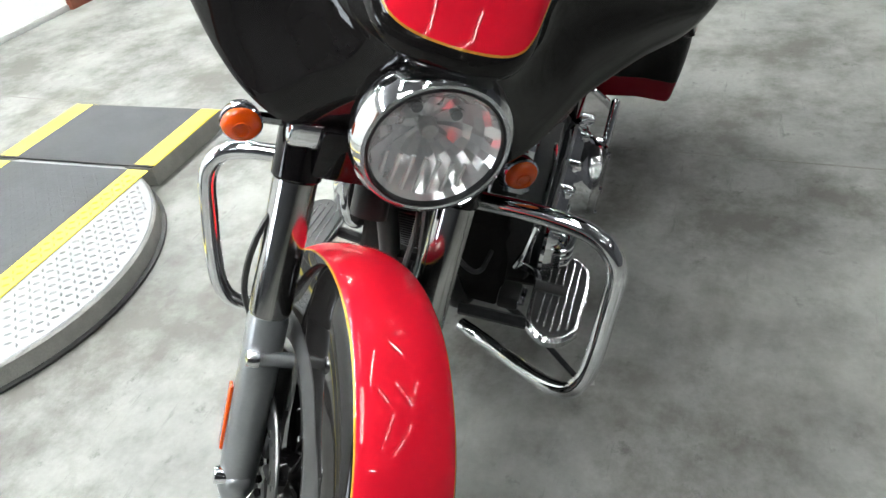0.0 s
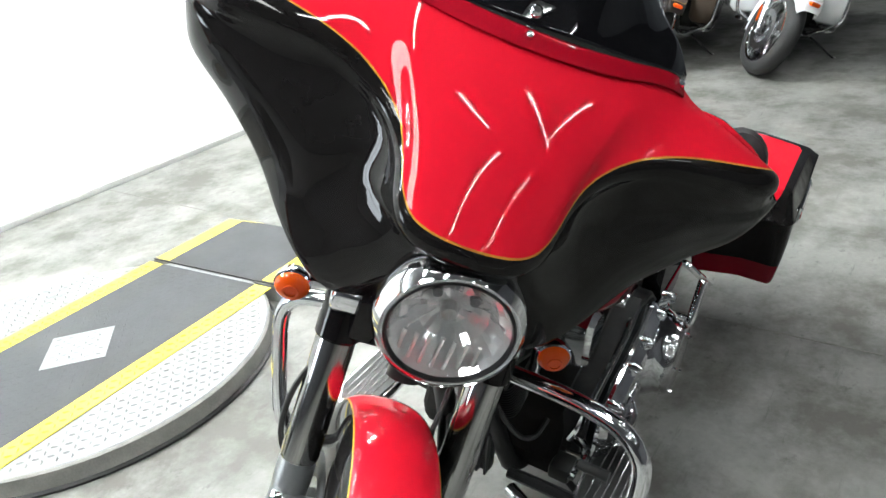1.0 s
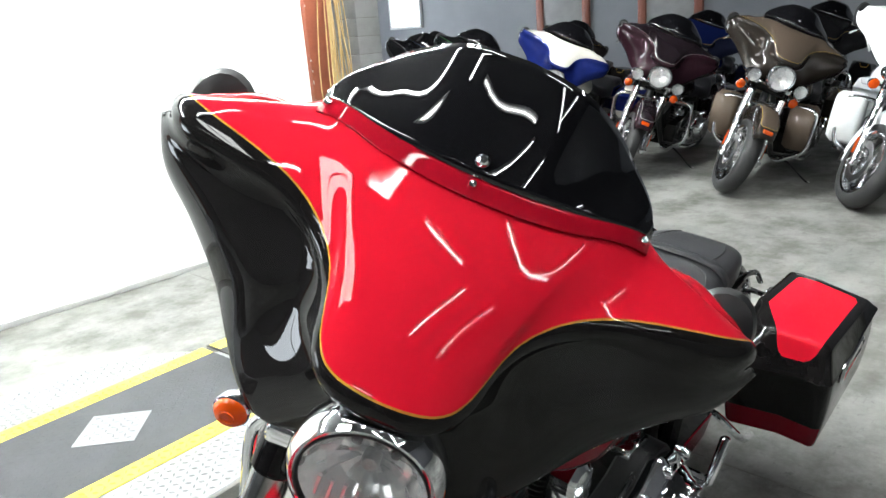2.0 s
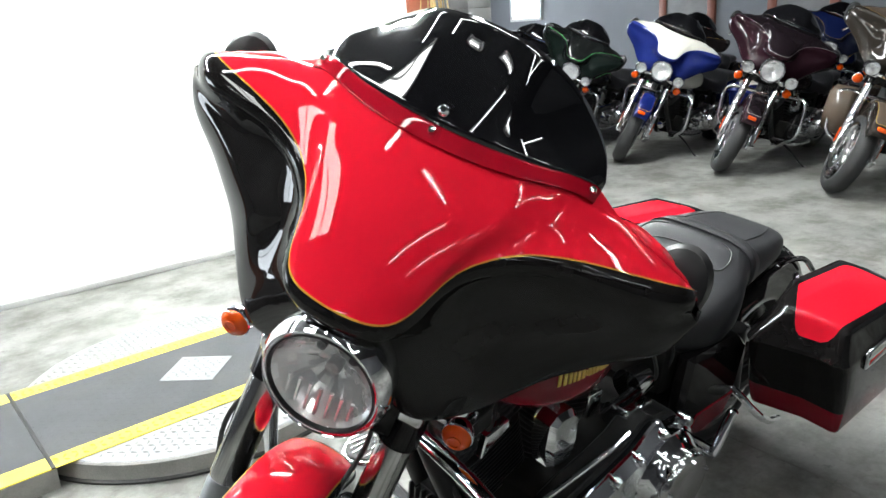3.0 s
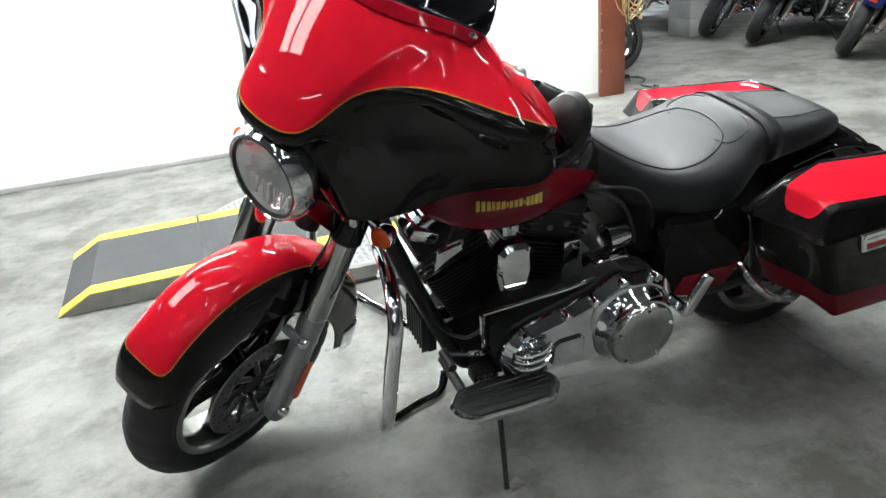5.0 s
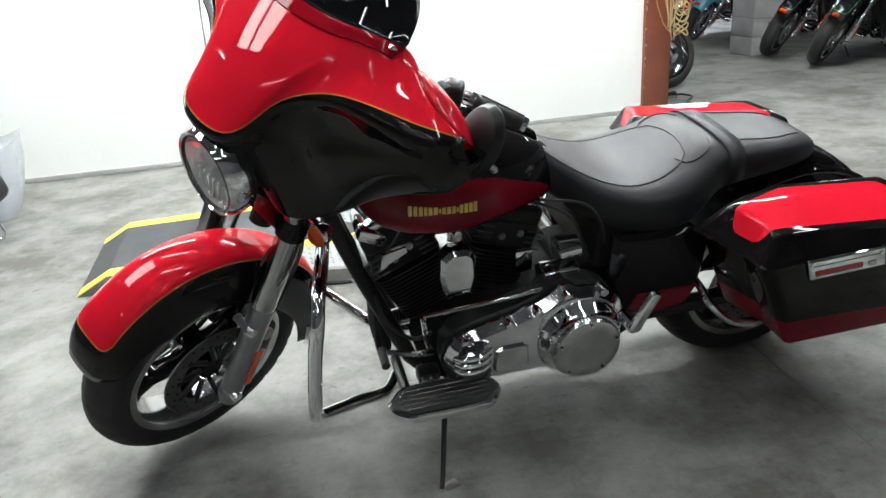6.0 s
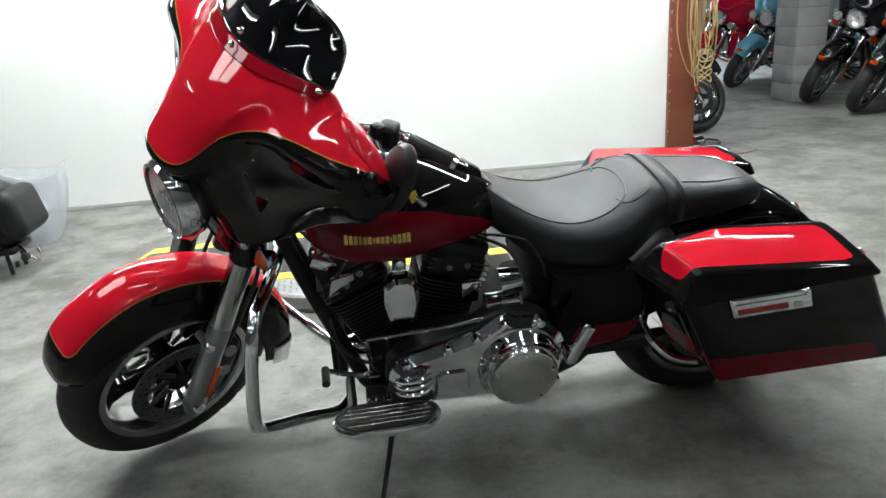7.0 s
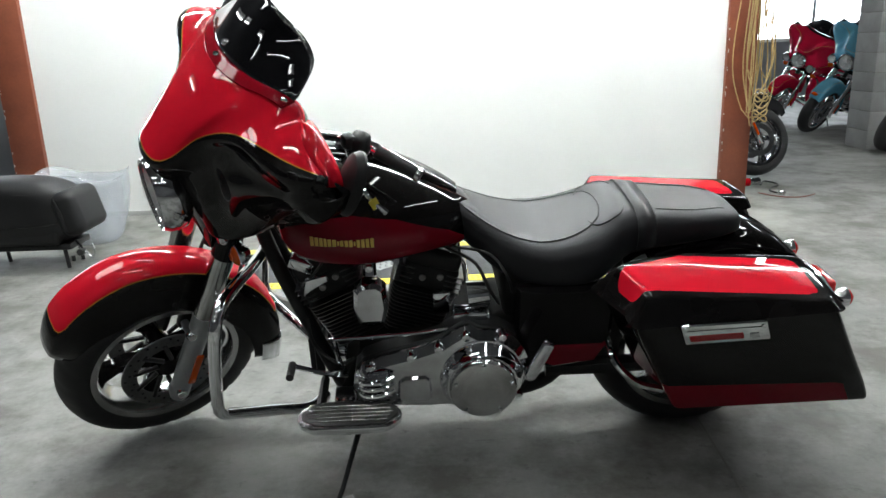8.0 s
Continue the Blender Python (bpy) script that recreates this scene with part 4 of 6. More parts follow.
def seat(parent, lod):
    """Sections along x: half width, top, bottom."""
    prof = [(-0.73, 0.045, 0.845, 0.78), (-0.70, 0.075, 0.858, 0.75), (-0.64, 0.115, 0.828, 0.70), (-0.56, 0.172, 0.79, 0.635), (-0.47, 0.208, 0.772, 0.602), (-0.38, 0.22, 0.778, 0.592), (-0.30, 0.212, 0.796, 0.612), (-0.245, 0.192, 0.820, 0.65), (-0.20, 0.172, 0.826, 0.68), (-0.15, 0.165, 0.822, 0.69), (-0.05, 0.155, 0.816, 0.70), (0.06, 0.135, 0.804, 0.71), (0.13, 0.10, 0.780, 0.72), (0.15, 0.05, 0.76, 0.73)]
    prof = spline(prof, int(60 * lod))
    n = int(36 * lod)
    rows = []
    for x, w, zt, zb in prof:
        dish = 0.028 * math.exp(-((x + 0.43) / 0.13) ** 2) + 0.012 * math.exp(-((x + 0.03) / 0.12) ** 2)
        row = []
        for a in np.linspace(-0.5 * math.pi, 1.5 * math.pi, n, endpoint=False):
            ca, sa = math.cos(a), math.sin(a)
            y = w * np.sign(ca) * abs(ca) ** 0.6
            zc = zb + (zt - zb) * 0.45
            z = zc + (zt - zc) * np.sign(sa) * abs(sa) ** 0.7 if sa > 0 else zc + (zc - zb) * np.sign(sa) * abs(sa) ** 0.6
            if sa > 0.5:
                z -= dish * (1 - (y / w) ** 2)
            row.append((x, y, z))
        rows.append(row)
    s = part("seat", grid(np.array(rows), close_v=True, caps=True), VINYL, parent, "black vinyl two-up bucket seat", None, 60)

    def over(x, dx=0.0, lift=0.0015):
        k = np.array([np.interp(x, prof[:, 0], prof[:, i]) for i in (1, 2, 3)])
        pts = []
        for a in np.linspace(-0.12 * math.pi, 1.12 * math.pi, 25):
            ca, sa = math.cos(a), math.sin(a)
            zc = k[2] + (k[1] - k[2]) * 0.45
            y = k[0] * np.sign(ca) * abs(ca) ** 0.6
            z = zc + (k[1] - zc) * np.sign(sa) * abs(sa) ** 0.7 if sa > 0 else zc + (zc - k[2]) * np.sign(sa) * abs(sa) ** 0.6
            pts.append((x + dx * (1 - abs(ca)), y * 1.004, z + lift * max(sa, 0)))
        return pts
    if lod >= 1:
        a, b = over(-0.185), over(-0.135)
        strap = np.array([a, b])
        part("strap", grid(strap), VINYL, s, "black seat strap with stitched edges", None, 60, -0.002)
        for e in (-0.187, -0.160, -0.133):
            part("seam", tube(over(e, 0, 0.003), 0.0015, 6), VINYL, s)
        # seams of the rider's bucket
        def top_z(x, y):
            w, zt, zb = [np.interp(x, prof[:, 0], prof[:, i]) for i in (1, 2, 3)]
            ca = min(1.0, abs(y) / w) ** (1 / 0.6)
            sa = math.sqrt(max(0.0, 1 - ca * ca))
            dish = 0.028 * math.exp(-((x + 0.43) / 0.13) ** 2) + 0.012 * math.exp(-((x + 0.03) / 0.12) ** 2)
            zc = zb + (zt - zb) * 0.45
            return zc + (zt - zc) * sa ** 0.7 - (dish * (1 - (y / w) ** 2) if sa > 0.5 else 0)
        for side in (-1, 1):
            line = [(-0.68, 0.062), (-0.62, 0.10), (-0.54, 0.135), (-0.46, 0.15), (-0.38, 0.148), (-0.32, 0.13), (-0.285, 0.10)]
            pts = [(x, side * y, top_z(x, y) + 0.0005) for x, y in spline(line, 30)]
            part("seam", tube(pts, 0.002, 6), DARK_METAL, s, "seat seam")
            line = [(-0.31, 0.10), (-0.295, 0.135), (-0.26, 0.14), (-0.225, 0.12), (-0.21, 0.08)]
            pts = [(x, side * y, top_z(x, y) + 0.0005) for x, y in spline(line, 20)]
            part("seam", tube(pts, 0.002, 6), DARK_METAL, s)
            line = [(-0.12, 0.10), (0.0, 0.095), (0.09, 0.07)]
            pts = [(x, side * y, top_z(x, y) + 0.0005) for x, y in spline(line, 14)]
            part("seam", tube(pts, 0.0018, 6), DARK_METAL, s)
        line = [(-0.285, -0.10), (-0.272, -0.05), (-0.268, 0), (-0.272, 0.05), (-0.285, 0.10)]
        pts = [(x, y, top_z(x, abs(y)) + 0.0005) for x, y in spline(line, 16)]
        part("seam", tube(pts, 0.002, 6), DARK_METAL, s)
    return s


def rear_fender(parent, lod, mat):
    n = int(36 * lod)
    ang, rad = curve1(np.array([62, 90, 120, 150, 172]), np.array([0.415, 0.42, 0.425, 0.42, 0.41]), n)
    sec = [(0.125, -0.17), (0.125, -0.12), (0.122, -0.07), (0.11, -0.03), (0.085, -0.010), (0.05, -0.003), (0, 0)]
    sec = spline(sec, int(18 * lod))
    sec = np.vstack([sec, (sec * [-1, 1])[-2::-1]])
    f = part("rear_fender", grid(arc_sheet(REAR, ang, rad, sec)), mat, parent, "gloss black rear mudguard", np.full(len(ang) * len(sec), -1.0), 50, 0.003)
    part("tail_lamp", rbox((0.04, 0.13, 0.07), REAR + np.array([0.425, 0, 0.17]), 0.016, 3), RED_LENS, f, "red tail lamp")
    for s in (-1, 1):
        part("fender_rail", tube([(-0.05, s * 0.135, 0.67), (0.1, s * 0.137, 0.70), (0.25, s * 0.135, 0.67), (0.36, s * 0.132, 0.60)], 0.009, 8, 18), BLACK_PAINT, f, "gloss black rail")
    return f


def saddlebag(parent, s, lod, body_mat, lid_mat, low_mat):
    """One hard bag; s is -1 for the left one."""
    def ring(z, x0, x1, yi, yo, r):
        """a rounded rectangle at one height"""
        pts = []
        for cx, cy, a0 in ((x1 - r, yo - r, 0), (x0 + r, yo - r, 90), (x0 + r, yi + r, 180), (x1 - r, yi + r, 270)):
            for a in np.linspace(a0, a0 + 90, 7):
                pts.append((cx + r * math.cos(radians(a)), s * (cy + r * math.sin(radians(a))), z))
        # points along the straight sides, for an even paint line
        fine = []
        for k, q in enumerate(pts):
            fine.append(q)
            if k % 7 == 6:
                nxt = pts[(k + 1) % len(pts)]
                fine += [tuple(q[j] + (nxt[j] - q[j]) * w / 12 for j in range(3)) for w in range(1, 12)]
        return fine
    def tuck(rows, far):
        """the inner front corner is cut back, clear of the seat"""
        y = np.abs(rows[..., 1])
        rows[..., 1] = s * (y + far * np.clip((0.46 - y) / 0.2, 0, 1) * np.clip((-0.08 - rows[..., 0]) / 0.18, 0, 1))
        return rows
    lv = [(0.396, -0.135, 0.366, 0.275, 0.482, 0.012), (0.402, -0.146, 0.376, 0.265, 0.492, 0.016), (0.45, -0.172, 0.358, 0.255, 0.498, 0.022), (0.55, -0.222, 0.306, 0.245, 0.503, 0.03), (0.63, -0.260, 0.268, 0.24, 0.502, 0.038), (0.68, -0.276, 0.246, 0.243, 0.497, 0.045)]
    rows = np.array([ring(*l) for l in spline(lv, int(44 * lod))])
    # the front face runs forward towards the bike
    rows[..., 2] = np.minimum(rows[..., 2], 0.660 + 0.055 * (rows[..., 0] + 0.25))
    rows = tuck(rows, 0.03)
    rows[..., 0] -= np.maximum(0, 0.40 - np.abs(rows[..., 1])) * 0.35 * (rows[..., 0] < -0.1)
    v, f = grid(rows, close_v=True, caps=True)
    d1, d2 = 0.482 - 0.035 * (v[:, 0] + 0.2) - v[:, 2], 0.285 - v[:, 0] + (0.47 - v[:, 2]) * 0.5
    bag = part("saddlebag", (v, f), body_mat, parent, "gloss black hard saddlebag with a deep red lower band", np.minimum(d1, d2), 50)
    # the lid: a rounded lip, upright sides and a crisp crease round a crowned top
    ll = [(0.0, -0.281, 0.250, 0.24, 0.500, 0.03, 2), (0.06, -0.285, 0.254, 0.237, 0.504, 0.028, 2), (0.15, -0.280, 0.252, 0.239, 0.500, 0.026, 14), (0.84, -0.252, 0.243, 0.254, 0.478, 0.020, 2),
          (0.91, -0.248, 0.240, 0.258, 0.473, 0.020, 2), (0.955, -0.242, 0.235, 0.264, 0.466, 0.020, 2), (0.98, -0.230, 0.226, 0.275, 0.454, 0.020, 8), (1.03, -0.12, 0.15, 0.330, 0.400, 0.020, 3), (1.04, -0.05, 0.1, 0.355, 0.375, 0.008, 1)]
    levels = []
    for a, b in zip(ll, ll[1:]):
        n = max(1, int(a[6] * lod))
        levels += [tuple(a[j] + (b[j] - a[j]) * k / n for j in range(6)) for k in range(n)]
    rows = np.array([ring(*l) for l in levels + [ll[-1][:6]]])
    rows = tuck(rows, 0.035 + 0.05 * rows[..., 2])
    low = 0.656 + 0.055 * (rows[..., 0] + 0.25)
    crown = 0.744 - 0.085 * (rows[..., 0] + 0.25) + 0.12 * np.clip(0.46 - np.abs(rows[..., 1]), 0, 0.12)
    rows[..., 2] = low + rows[..., 2] * (crown - low)
    rows[..., 0] -= np.maximum(0, 0.44 - np.abs(rows[..., 1])) * 0.36 * (rows[..., 0] < -0.15)
    v, f = grid(rows, close_v=True, caps=True)
    ex = np.minimum(v[:, 0] + 0.268 + np.maximum(0, 0.44 - np.abs(v[:, 1])) * 0.36, 0.204 - v[:, 0])
    ey = np.minimum(0.455 - np.abs(v[:, 1]), np.abs(v[:, 1]) - 0.286 - 0.42 * np.maximum(0, -0.11 - v[:, 0]))
    rr = 0.026
    d = np.where((ex < rr) & (ey < rr), rr - np.sqrt(np.maximum(rr - ex, 0) ** 2 + np.maximum(rr - ey, 0) ** 2), np.minimum(ex, ey))
    lid = part("lid", (v, f), lid_mat, bag, "gloss lid with a red top panel", d, 28)
    y = s * 0.505
    slant = np.array([[1, 0, -0.35, 0], [0, 1, 0, 0], [0.03, 0, 1, 0], [0, 0, 0, 1]])
    def on_side(g, x, z):
        return mv(xf(g, slant), x, 0, z)
    lat = part("latch", on_side(rbox((0.215, 0.012, 0.056), (0, y, 0), 0.005, 3), -0.05, 0.642), CHROME, bag, "chrome latch cover")
    part("reflector", on_side(rbox((0.135, 0.006, 0.018), (0, y + s * 0.005, 0), 0.003, 2), -0.073, 0.632), REFLECT_RED, lat, "red reflector strip")
    part("groove", on_side(rbox((0.20, 0.004, 0.003), (0, y + s * 0.005, 0), 0.001, 1), -0.056, 0.655), PLASTIC, lat)
    part("badge", on_side(rbox((0.024, 0.004, 0.014), (0, y + s * 0.006, 0), 0.002, 2), 0.022, 0.633), BRUSHED, lat)
    for x in (-0.155, 0.04):
        part("latch_pin", lathe([(0, s * 0.514), (0.006, s * 0.513), (0.006, s * 0.505)], 10, "y", (x, 0, 0.658)), CHROME, lat)
    part("guard_loop", tube([(-0.26, s * 0.20, 0.46), (-0.262, s * 0.27, 0.45), (-0.25, s * 0.31, 0.42), (-0.20, s * 0.335, 0.375), (-0.12, s * 0.335, 0.345)], 0.011, 10, 24), CHROME, bag, "chrome saddlebag guard")
    bag.location = (0.07, -0.03, -0.025) if s > 0 else (0, 0.02, 0)
    return bag


def cylinder(parent, base, top, lod, name):
    """A finned black barrel under a black head; the fins stand square to its axis and are machined bright at their edges."""
    base, top = np.array(base, float), np.array(top, float)
    ax = (top - base) / np.linalg.norm(top - base)
    m = Matrix(((ax[2], 0, ax[0], base[0]), (0, 1, 0, base[1]), (-ax[0], 0, ax[2], base[2]), (0, 0, 0, 1)))
    length = np.linalg.norm(top - base)
    barrel = 0.70 * length
    b = part(name, xf(lathe([(0.0, 0), (0.06, 0), (0.06, length), (0, length)], 24, "z"), m), DARK_METAL, parent, "black finned engine cylinder")

    def square(w, n=28):
        return [(w * np.sign(math.cos(a)) * abs(math.cos(a)) ** 0.32, w * 0.96 * np.sign(math.sin(a)) * abs(math.sin(a)) ** 0.32) for a in np.linspace(0, 2 * math.pi, n, endpoint=False)]
    nf = 13 if lod >= 1 else 7
    for i in range(nf):
        z = 0.012 + (barrel - 0.016) * i / (nf - 1)
        pts = square(0.084 + 0.014 * i / (nf - 1))
        rows = [[(x * k, y * k, z + h) for x, y in pts] for k, h in ((0.6, -0.0024), (0.985, -0.0019), (0.985, 0.0019), (0.6, 0.0024))]
        part("fin", xf(grid(np.array(rows), close_v=True), m), DARK_METAL, b)
        rows = [[(x * k, y * k, z + h) for x, y in pts] for k, h in ((0.984, -0.0013), (1.0, -0.0009), (1.0, 0.0009), (0.984, 0.0013))]
        part("fin_edge", xf(grid(np.array(rows), close_v=True), m), FIN_EDGE, b, "bright fin edge" if i == 0 else "")
    part("head", xf(rbox((0.17, 0.165, length - barrel + 0.01), (0, 0, (length + barrel) / 2 + 0.008), 0.016, 3), m), DARK_METAL, b, "black cylinder head")
    if lod >= 1:
        # short fins on the corners of the head
        for i in range(4):
            z = barrel + 0.014 + 0.017 * i
            for sx in (-1, 1):
                part("head_fin", xf(rbox((0.052, 0.172, 0.004), (sx * 0.074, 0, z), 0.0015, 1), m), FIN_EDGE, b)
        for x, z in ((-0.02, 0.55), (0.03, 0.75)):
            part("head_bolt", xf(lathe([(0, -0.09), (0.009, -0.089), (0.011, -0.080)], 10, "y", (x, 0, barrel + (length - barrel) * z)), m), STEEL, b)
    part("rocker_cover", xf(rbox((0.16, 0.17, 0.06), (0, 0, length + 0.03), 0.018, 3), m), CHROME if lod < 1 else DARK_METAL, b, "rocker cover")
    part("rocker_lid", xf(rbox((0.13, 0.15, 0.03), (0, 0, length + 0.07), 0.012, 3), m), CHROME, b, "chrome rocker lid")
    for sx in (-1, 1):
        for sy in (-1, 1):
            part("bolt", xf(lathe([(0, 0.01), (0.006, 0.009), (0.007, 0)], 8, "z", (sx * 0.052, sy * 0.062, length + 0.085)), m), CHROME, b)
    return b


def engine(parent, lod):
    part("crankcase", slab([(-1.04, 0.30), (-1.02, 0.24), (-0.72, 0.22), (-0.55, 0.25), (-0.50, 0.34), (-0.52, 0.43), (-0.62, 0.455), (-0.80, 0.45), (-0.98, 0.43)], -0.18, 0.17, 0.015), MATTE_BLACK, parent, "black engine crankcase")
    cylinder(parent, (-0.975, 0, 0.405), (-1.075, 0, 0.635), lod, "front_cylinder")
    cylinder(parent, (-0.835, 0, 0.405), (-0.758, 0, 0.640), lod, "rear_cylinder")
    # horn cover hung between the cylinders
    h = part("horn_cover", mv(slab([(-0.985, 0.575), (-0.981, 0.632), (-0.957, 0.652), (-0.915, 0.652), (-0.893, 0.632), (-0.888, 0.575), (-0.90, 0.524), (-0.925, 0.514), (-0.95, 0.514), (-0.974, 0.524)], -0.24, -0.175, 0.012), 0, 0.045, 0.004), CHROME, parent, "chrome bell-shaped horn cover")
    part("horn_bracket", mv(tube([(-0.935, -0.19, 0.66), (-0.933, -0.17, 0.71), (-0.92, -0.12, 0.74)], [0.02, 0.018, 0.015], 10, 8), 0, 0.045, 0.004), CHROME, h)
    part("horn_bolt", mv(lathe([(0, -0.222), (0.01, -0.22), (0.012, -0.20)], 12, "y", (-0.935, 0, 0.692)), 0, 0.045, 0.004), CHROME, h)
    part("front_rocker_box", xf(rbox((0.075, 0.13, 0.034), (0, 0, 0), 0.008, 2), pose(-1.135, -0.03, 0.672, 0, 24, 0)), CHROME, parent, "polished rocker box end")
    part("starter_cover", tube([(-0.66, -0.15, 0.585), (-0.60, -0.15, 0.59)], [0.042, 0.036], 18), CHROME, parent, "chrome starter cover")
    part("starter_strap", rbox((0.10, 0.05, 0.03), (-0.655, -0.17, 0.535), 0.008, 2), CHROME, parent)
    # primary chain case
    pc = [(-1.0, 0.375), (-0.99, 0.335), (-0.95, 0.31), (-0.76, 0.305), (-0.69, 0.305)] + ring_pts(-0.625, 0.425, 0.13, 16, -1.9, 1.9) + [(-0.665, 0.572), (-0.69, 0.566), (-0.745, 0.528), (-0.82, 0.504), (-0.91, 0.482), (-0.965, 0.462), (-0.99, 0.43)]
    p = part("primary_cover", mv(slab(pc, -0.277, -0.225, 0.022), 0, 0, -0.021), CHROME, parent, "chrome primary chain cover")
    part("primary_case", mv(slab([(x, z - 0.004) for x, z in pc], -0.226, -0.16, 0.006), 0, 0, -0.021), DARK_METAL, parent, "black inner primary case")
    c = (-0.632, 0, 0.408)
    part("clutch_bulge", mv(lathe([(0.128, -0.25), (0.122, -0.272), (0.110, -0.292), (0.101, -0.304), (0.099, -0.318), (0, -0.318)], 48, "y", c), 0, 0, -0.021), CHROME, p)
    d = part("derby_cover", mv(lathe([(0.0, -0.342), (0.05, -0.3415), (0.076, -0.339), (0.089, -0.335), (0.0945, -0.327), (0.0945, -0.315)], 48, "y", c), 0, 0, -0.021), BRUSHED, p, "round polished clutch cover")
    for k in range(5):
        a = 2 * math.pi * k / 5 + 0.3
        part("screw", mv(lathe([(0, -0.345), (0.0045, -0.344), (0.0055, -0.336)], 10, "y", (c[0] + 0.081 * math.cos(a), 0, c[2] + 0.081 * math.sin(a))), 0, 0, -0.021), CHROME, d)
    for x, z in ((-0.675, 0.548), (-0.575, 0.543), (-0.752, 0.512), (-0.83, 0.489), (-0.945, 0.458), (-0.525, 0.34)):
        part("boss", mv(lathe([(0, -0.287), (0.011, -0.285), (0.014, -0.276), (0.014, -0.25)], 12, "y", (x, 0, z)), 0, 0, -0.021), CHROME, p)
    part("inspection_cover", mv(slab([(-0.862, 0.342), (-0.785, 0.340), (-0.772, 0.352), (-0.776, 0.412), (-0.79, 0.425), (-0.85, 0.424), (-0.868, 0.41), (-0.872, 0.355)], -0.285, -0.27, 0.006), 0, 0, -0.021), CHROME, p)
    sl = part("stator_cover", mv(slab([(-0.985, 0.335), (-0.975, 0.315), (-0.90, 0.312), (-0.885, 0.325), (-0.89, 0.37), (-0.905, 0.385), (-0.965, 0.375), (-0.982, 0.36)], -0.30, -0.26, 0.01), 0.005, 0, 0.034), CHROME, p, "finned chrome cover")
    for k in range(3):
        part("fin", mv(tube([(-0.982, -0.288, 0.330 + k * 0.020), (-0.965, -0.303, 0.328 + k * 0.021), (-0.92, -0.306, 0.330 + k * 0.022), (-0.885, -0.290, 0.336 + k * 0.022)], [0.006, 0.009, 0.009, 0.005], 10, 12), 0.005, 0, 0.034), CHROME, sl)
    part("shift_rod", mv(tube([(-1.045, -0.235, 0.532), (-0.80, -0.225, 0.535), (-0.62, -0.20, 0.538)], 0.006, 8), 0, 0, -0.021), CHROME, parent, "chrome shift linkage rod")
    part("shift_arm", mv(tube([(-1.045, -0.235, 0.532), (-1.035, -0.22, 0.45), (-1.02, -0.20, 0.39)], 0.008, 8), 0, 0, -0.021), CHROME, parent)
    sh = part("shift_lever", mv(tube([(-1.02, -0.215, 0.40), (-1.07, -0.25, 0.43), (-1.16, -0.27, 0.475)], [0.011, 0.008, 0.008], 8, 10), 0, 0, -0.021), CHROME, parent, "chrome heel-toe shift lever")
    part("shift_peg", mv(tube([(-1.16, -0.262, 0.475), (-1.16, -0.325, 0.475)], 0.011, 12), 0, 0, -0.021), GRIP_RUBBER, sh)
    part("battery_tray", rbox((0.22, 0.36, 0.16), (-0.45, 0, 0.60), 0.02), MATTE_BLACK, parent)
    part("oil_filter", lathe([(0, -1.135), (0.03, -1.135), (0.038, -1.125), (0.038, -1.04)], 20, "x", (0, 0.0, 0.33)), CHROME, parent)
    part("intake", tube([(-0.86, 0.10, 0.62), (-0.86, 0.19, 0.63)], [0.05, 0.085], 20), CHROME, parent, "chrome air cleaner")
    part("gearbox", rbox((0.26, 0.26, 0.2), (-0.47, 0.0, 0.40), 0.03, 3), MATTE_BLACK, parent)


def exhaust(parent, lod):
    for a in (0, 1):
        pts = [(-1.02 if a == 0 else -0.70, 0.12, 0.60), (-1.05 if a == 0 else -0.66, 0.19, 0.52), (-0.98 if a == 0 else -0.64, 0.20, 0.36), (-0.80 if a == 0 else -0.58, 0.21, 0.28), (-0.45, 0.22, 0.25)]
        part("exhaust_header", tube(pts, 0.024, 12, 26), CHROME, parent, "chrome exhaust pipe")
    for s in (1,):
        part("muffler", tube([(-0.45, s * 0.22, 0.25), (-0.38, s * 0.26, 0.255), (-0.28, s * 0.30, 0.26), (0.35, s * 0.33, 0.28), (0.42, s * 0.335, 0.285)], [0.025, 0.028, 0.048, 0.048, 0.045], 18, 24), CHROME, parent, "chrome slash-cut muffler")


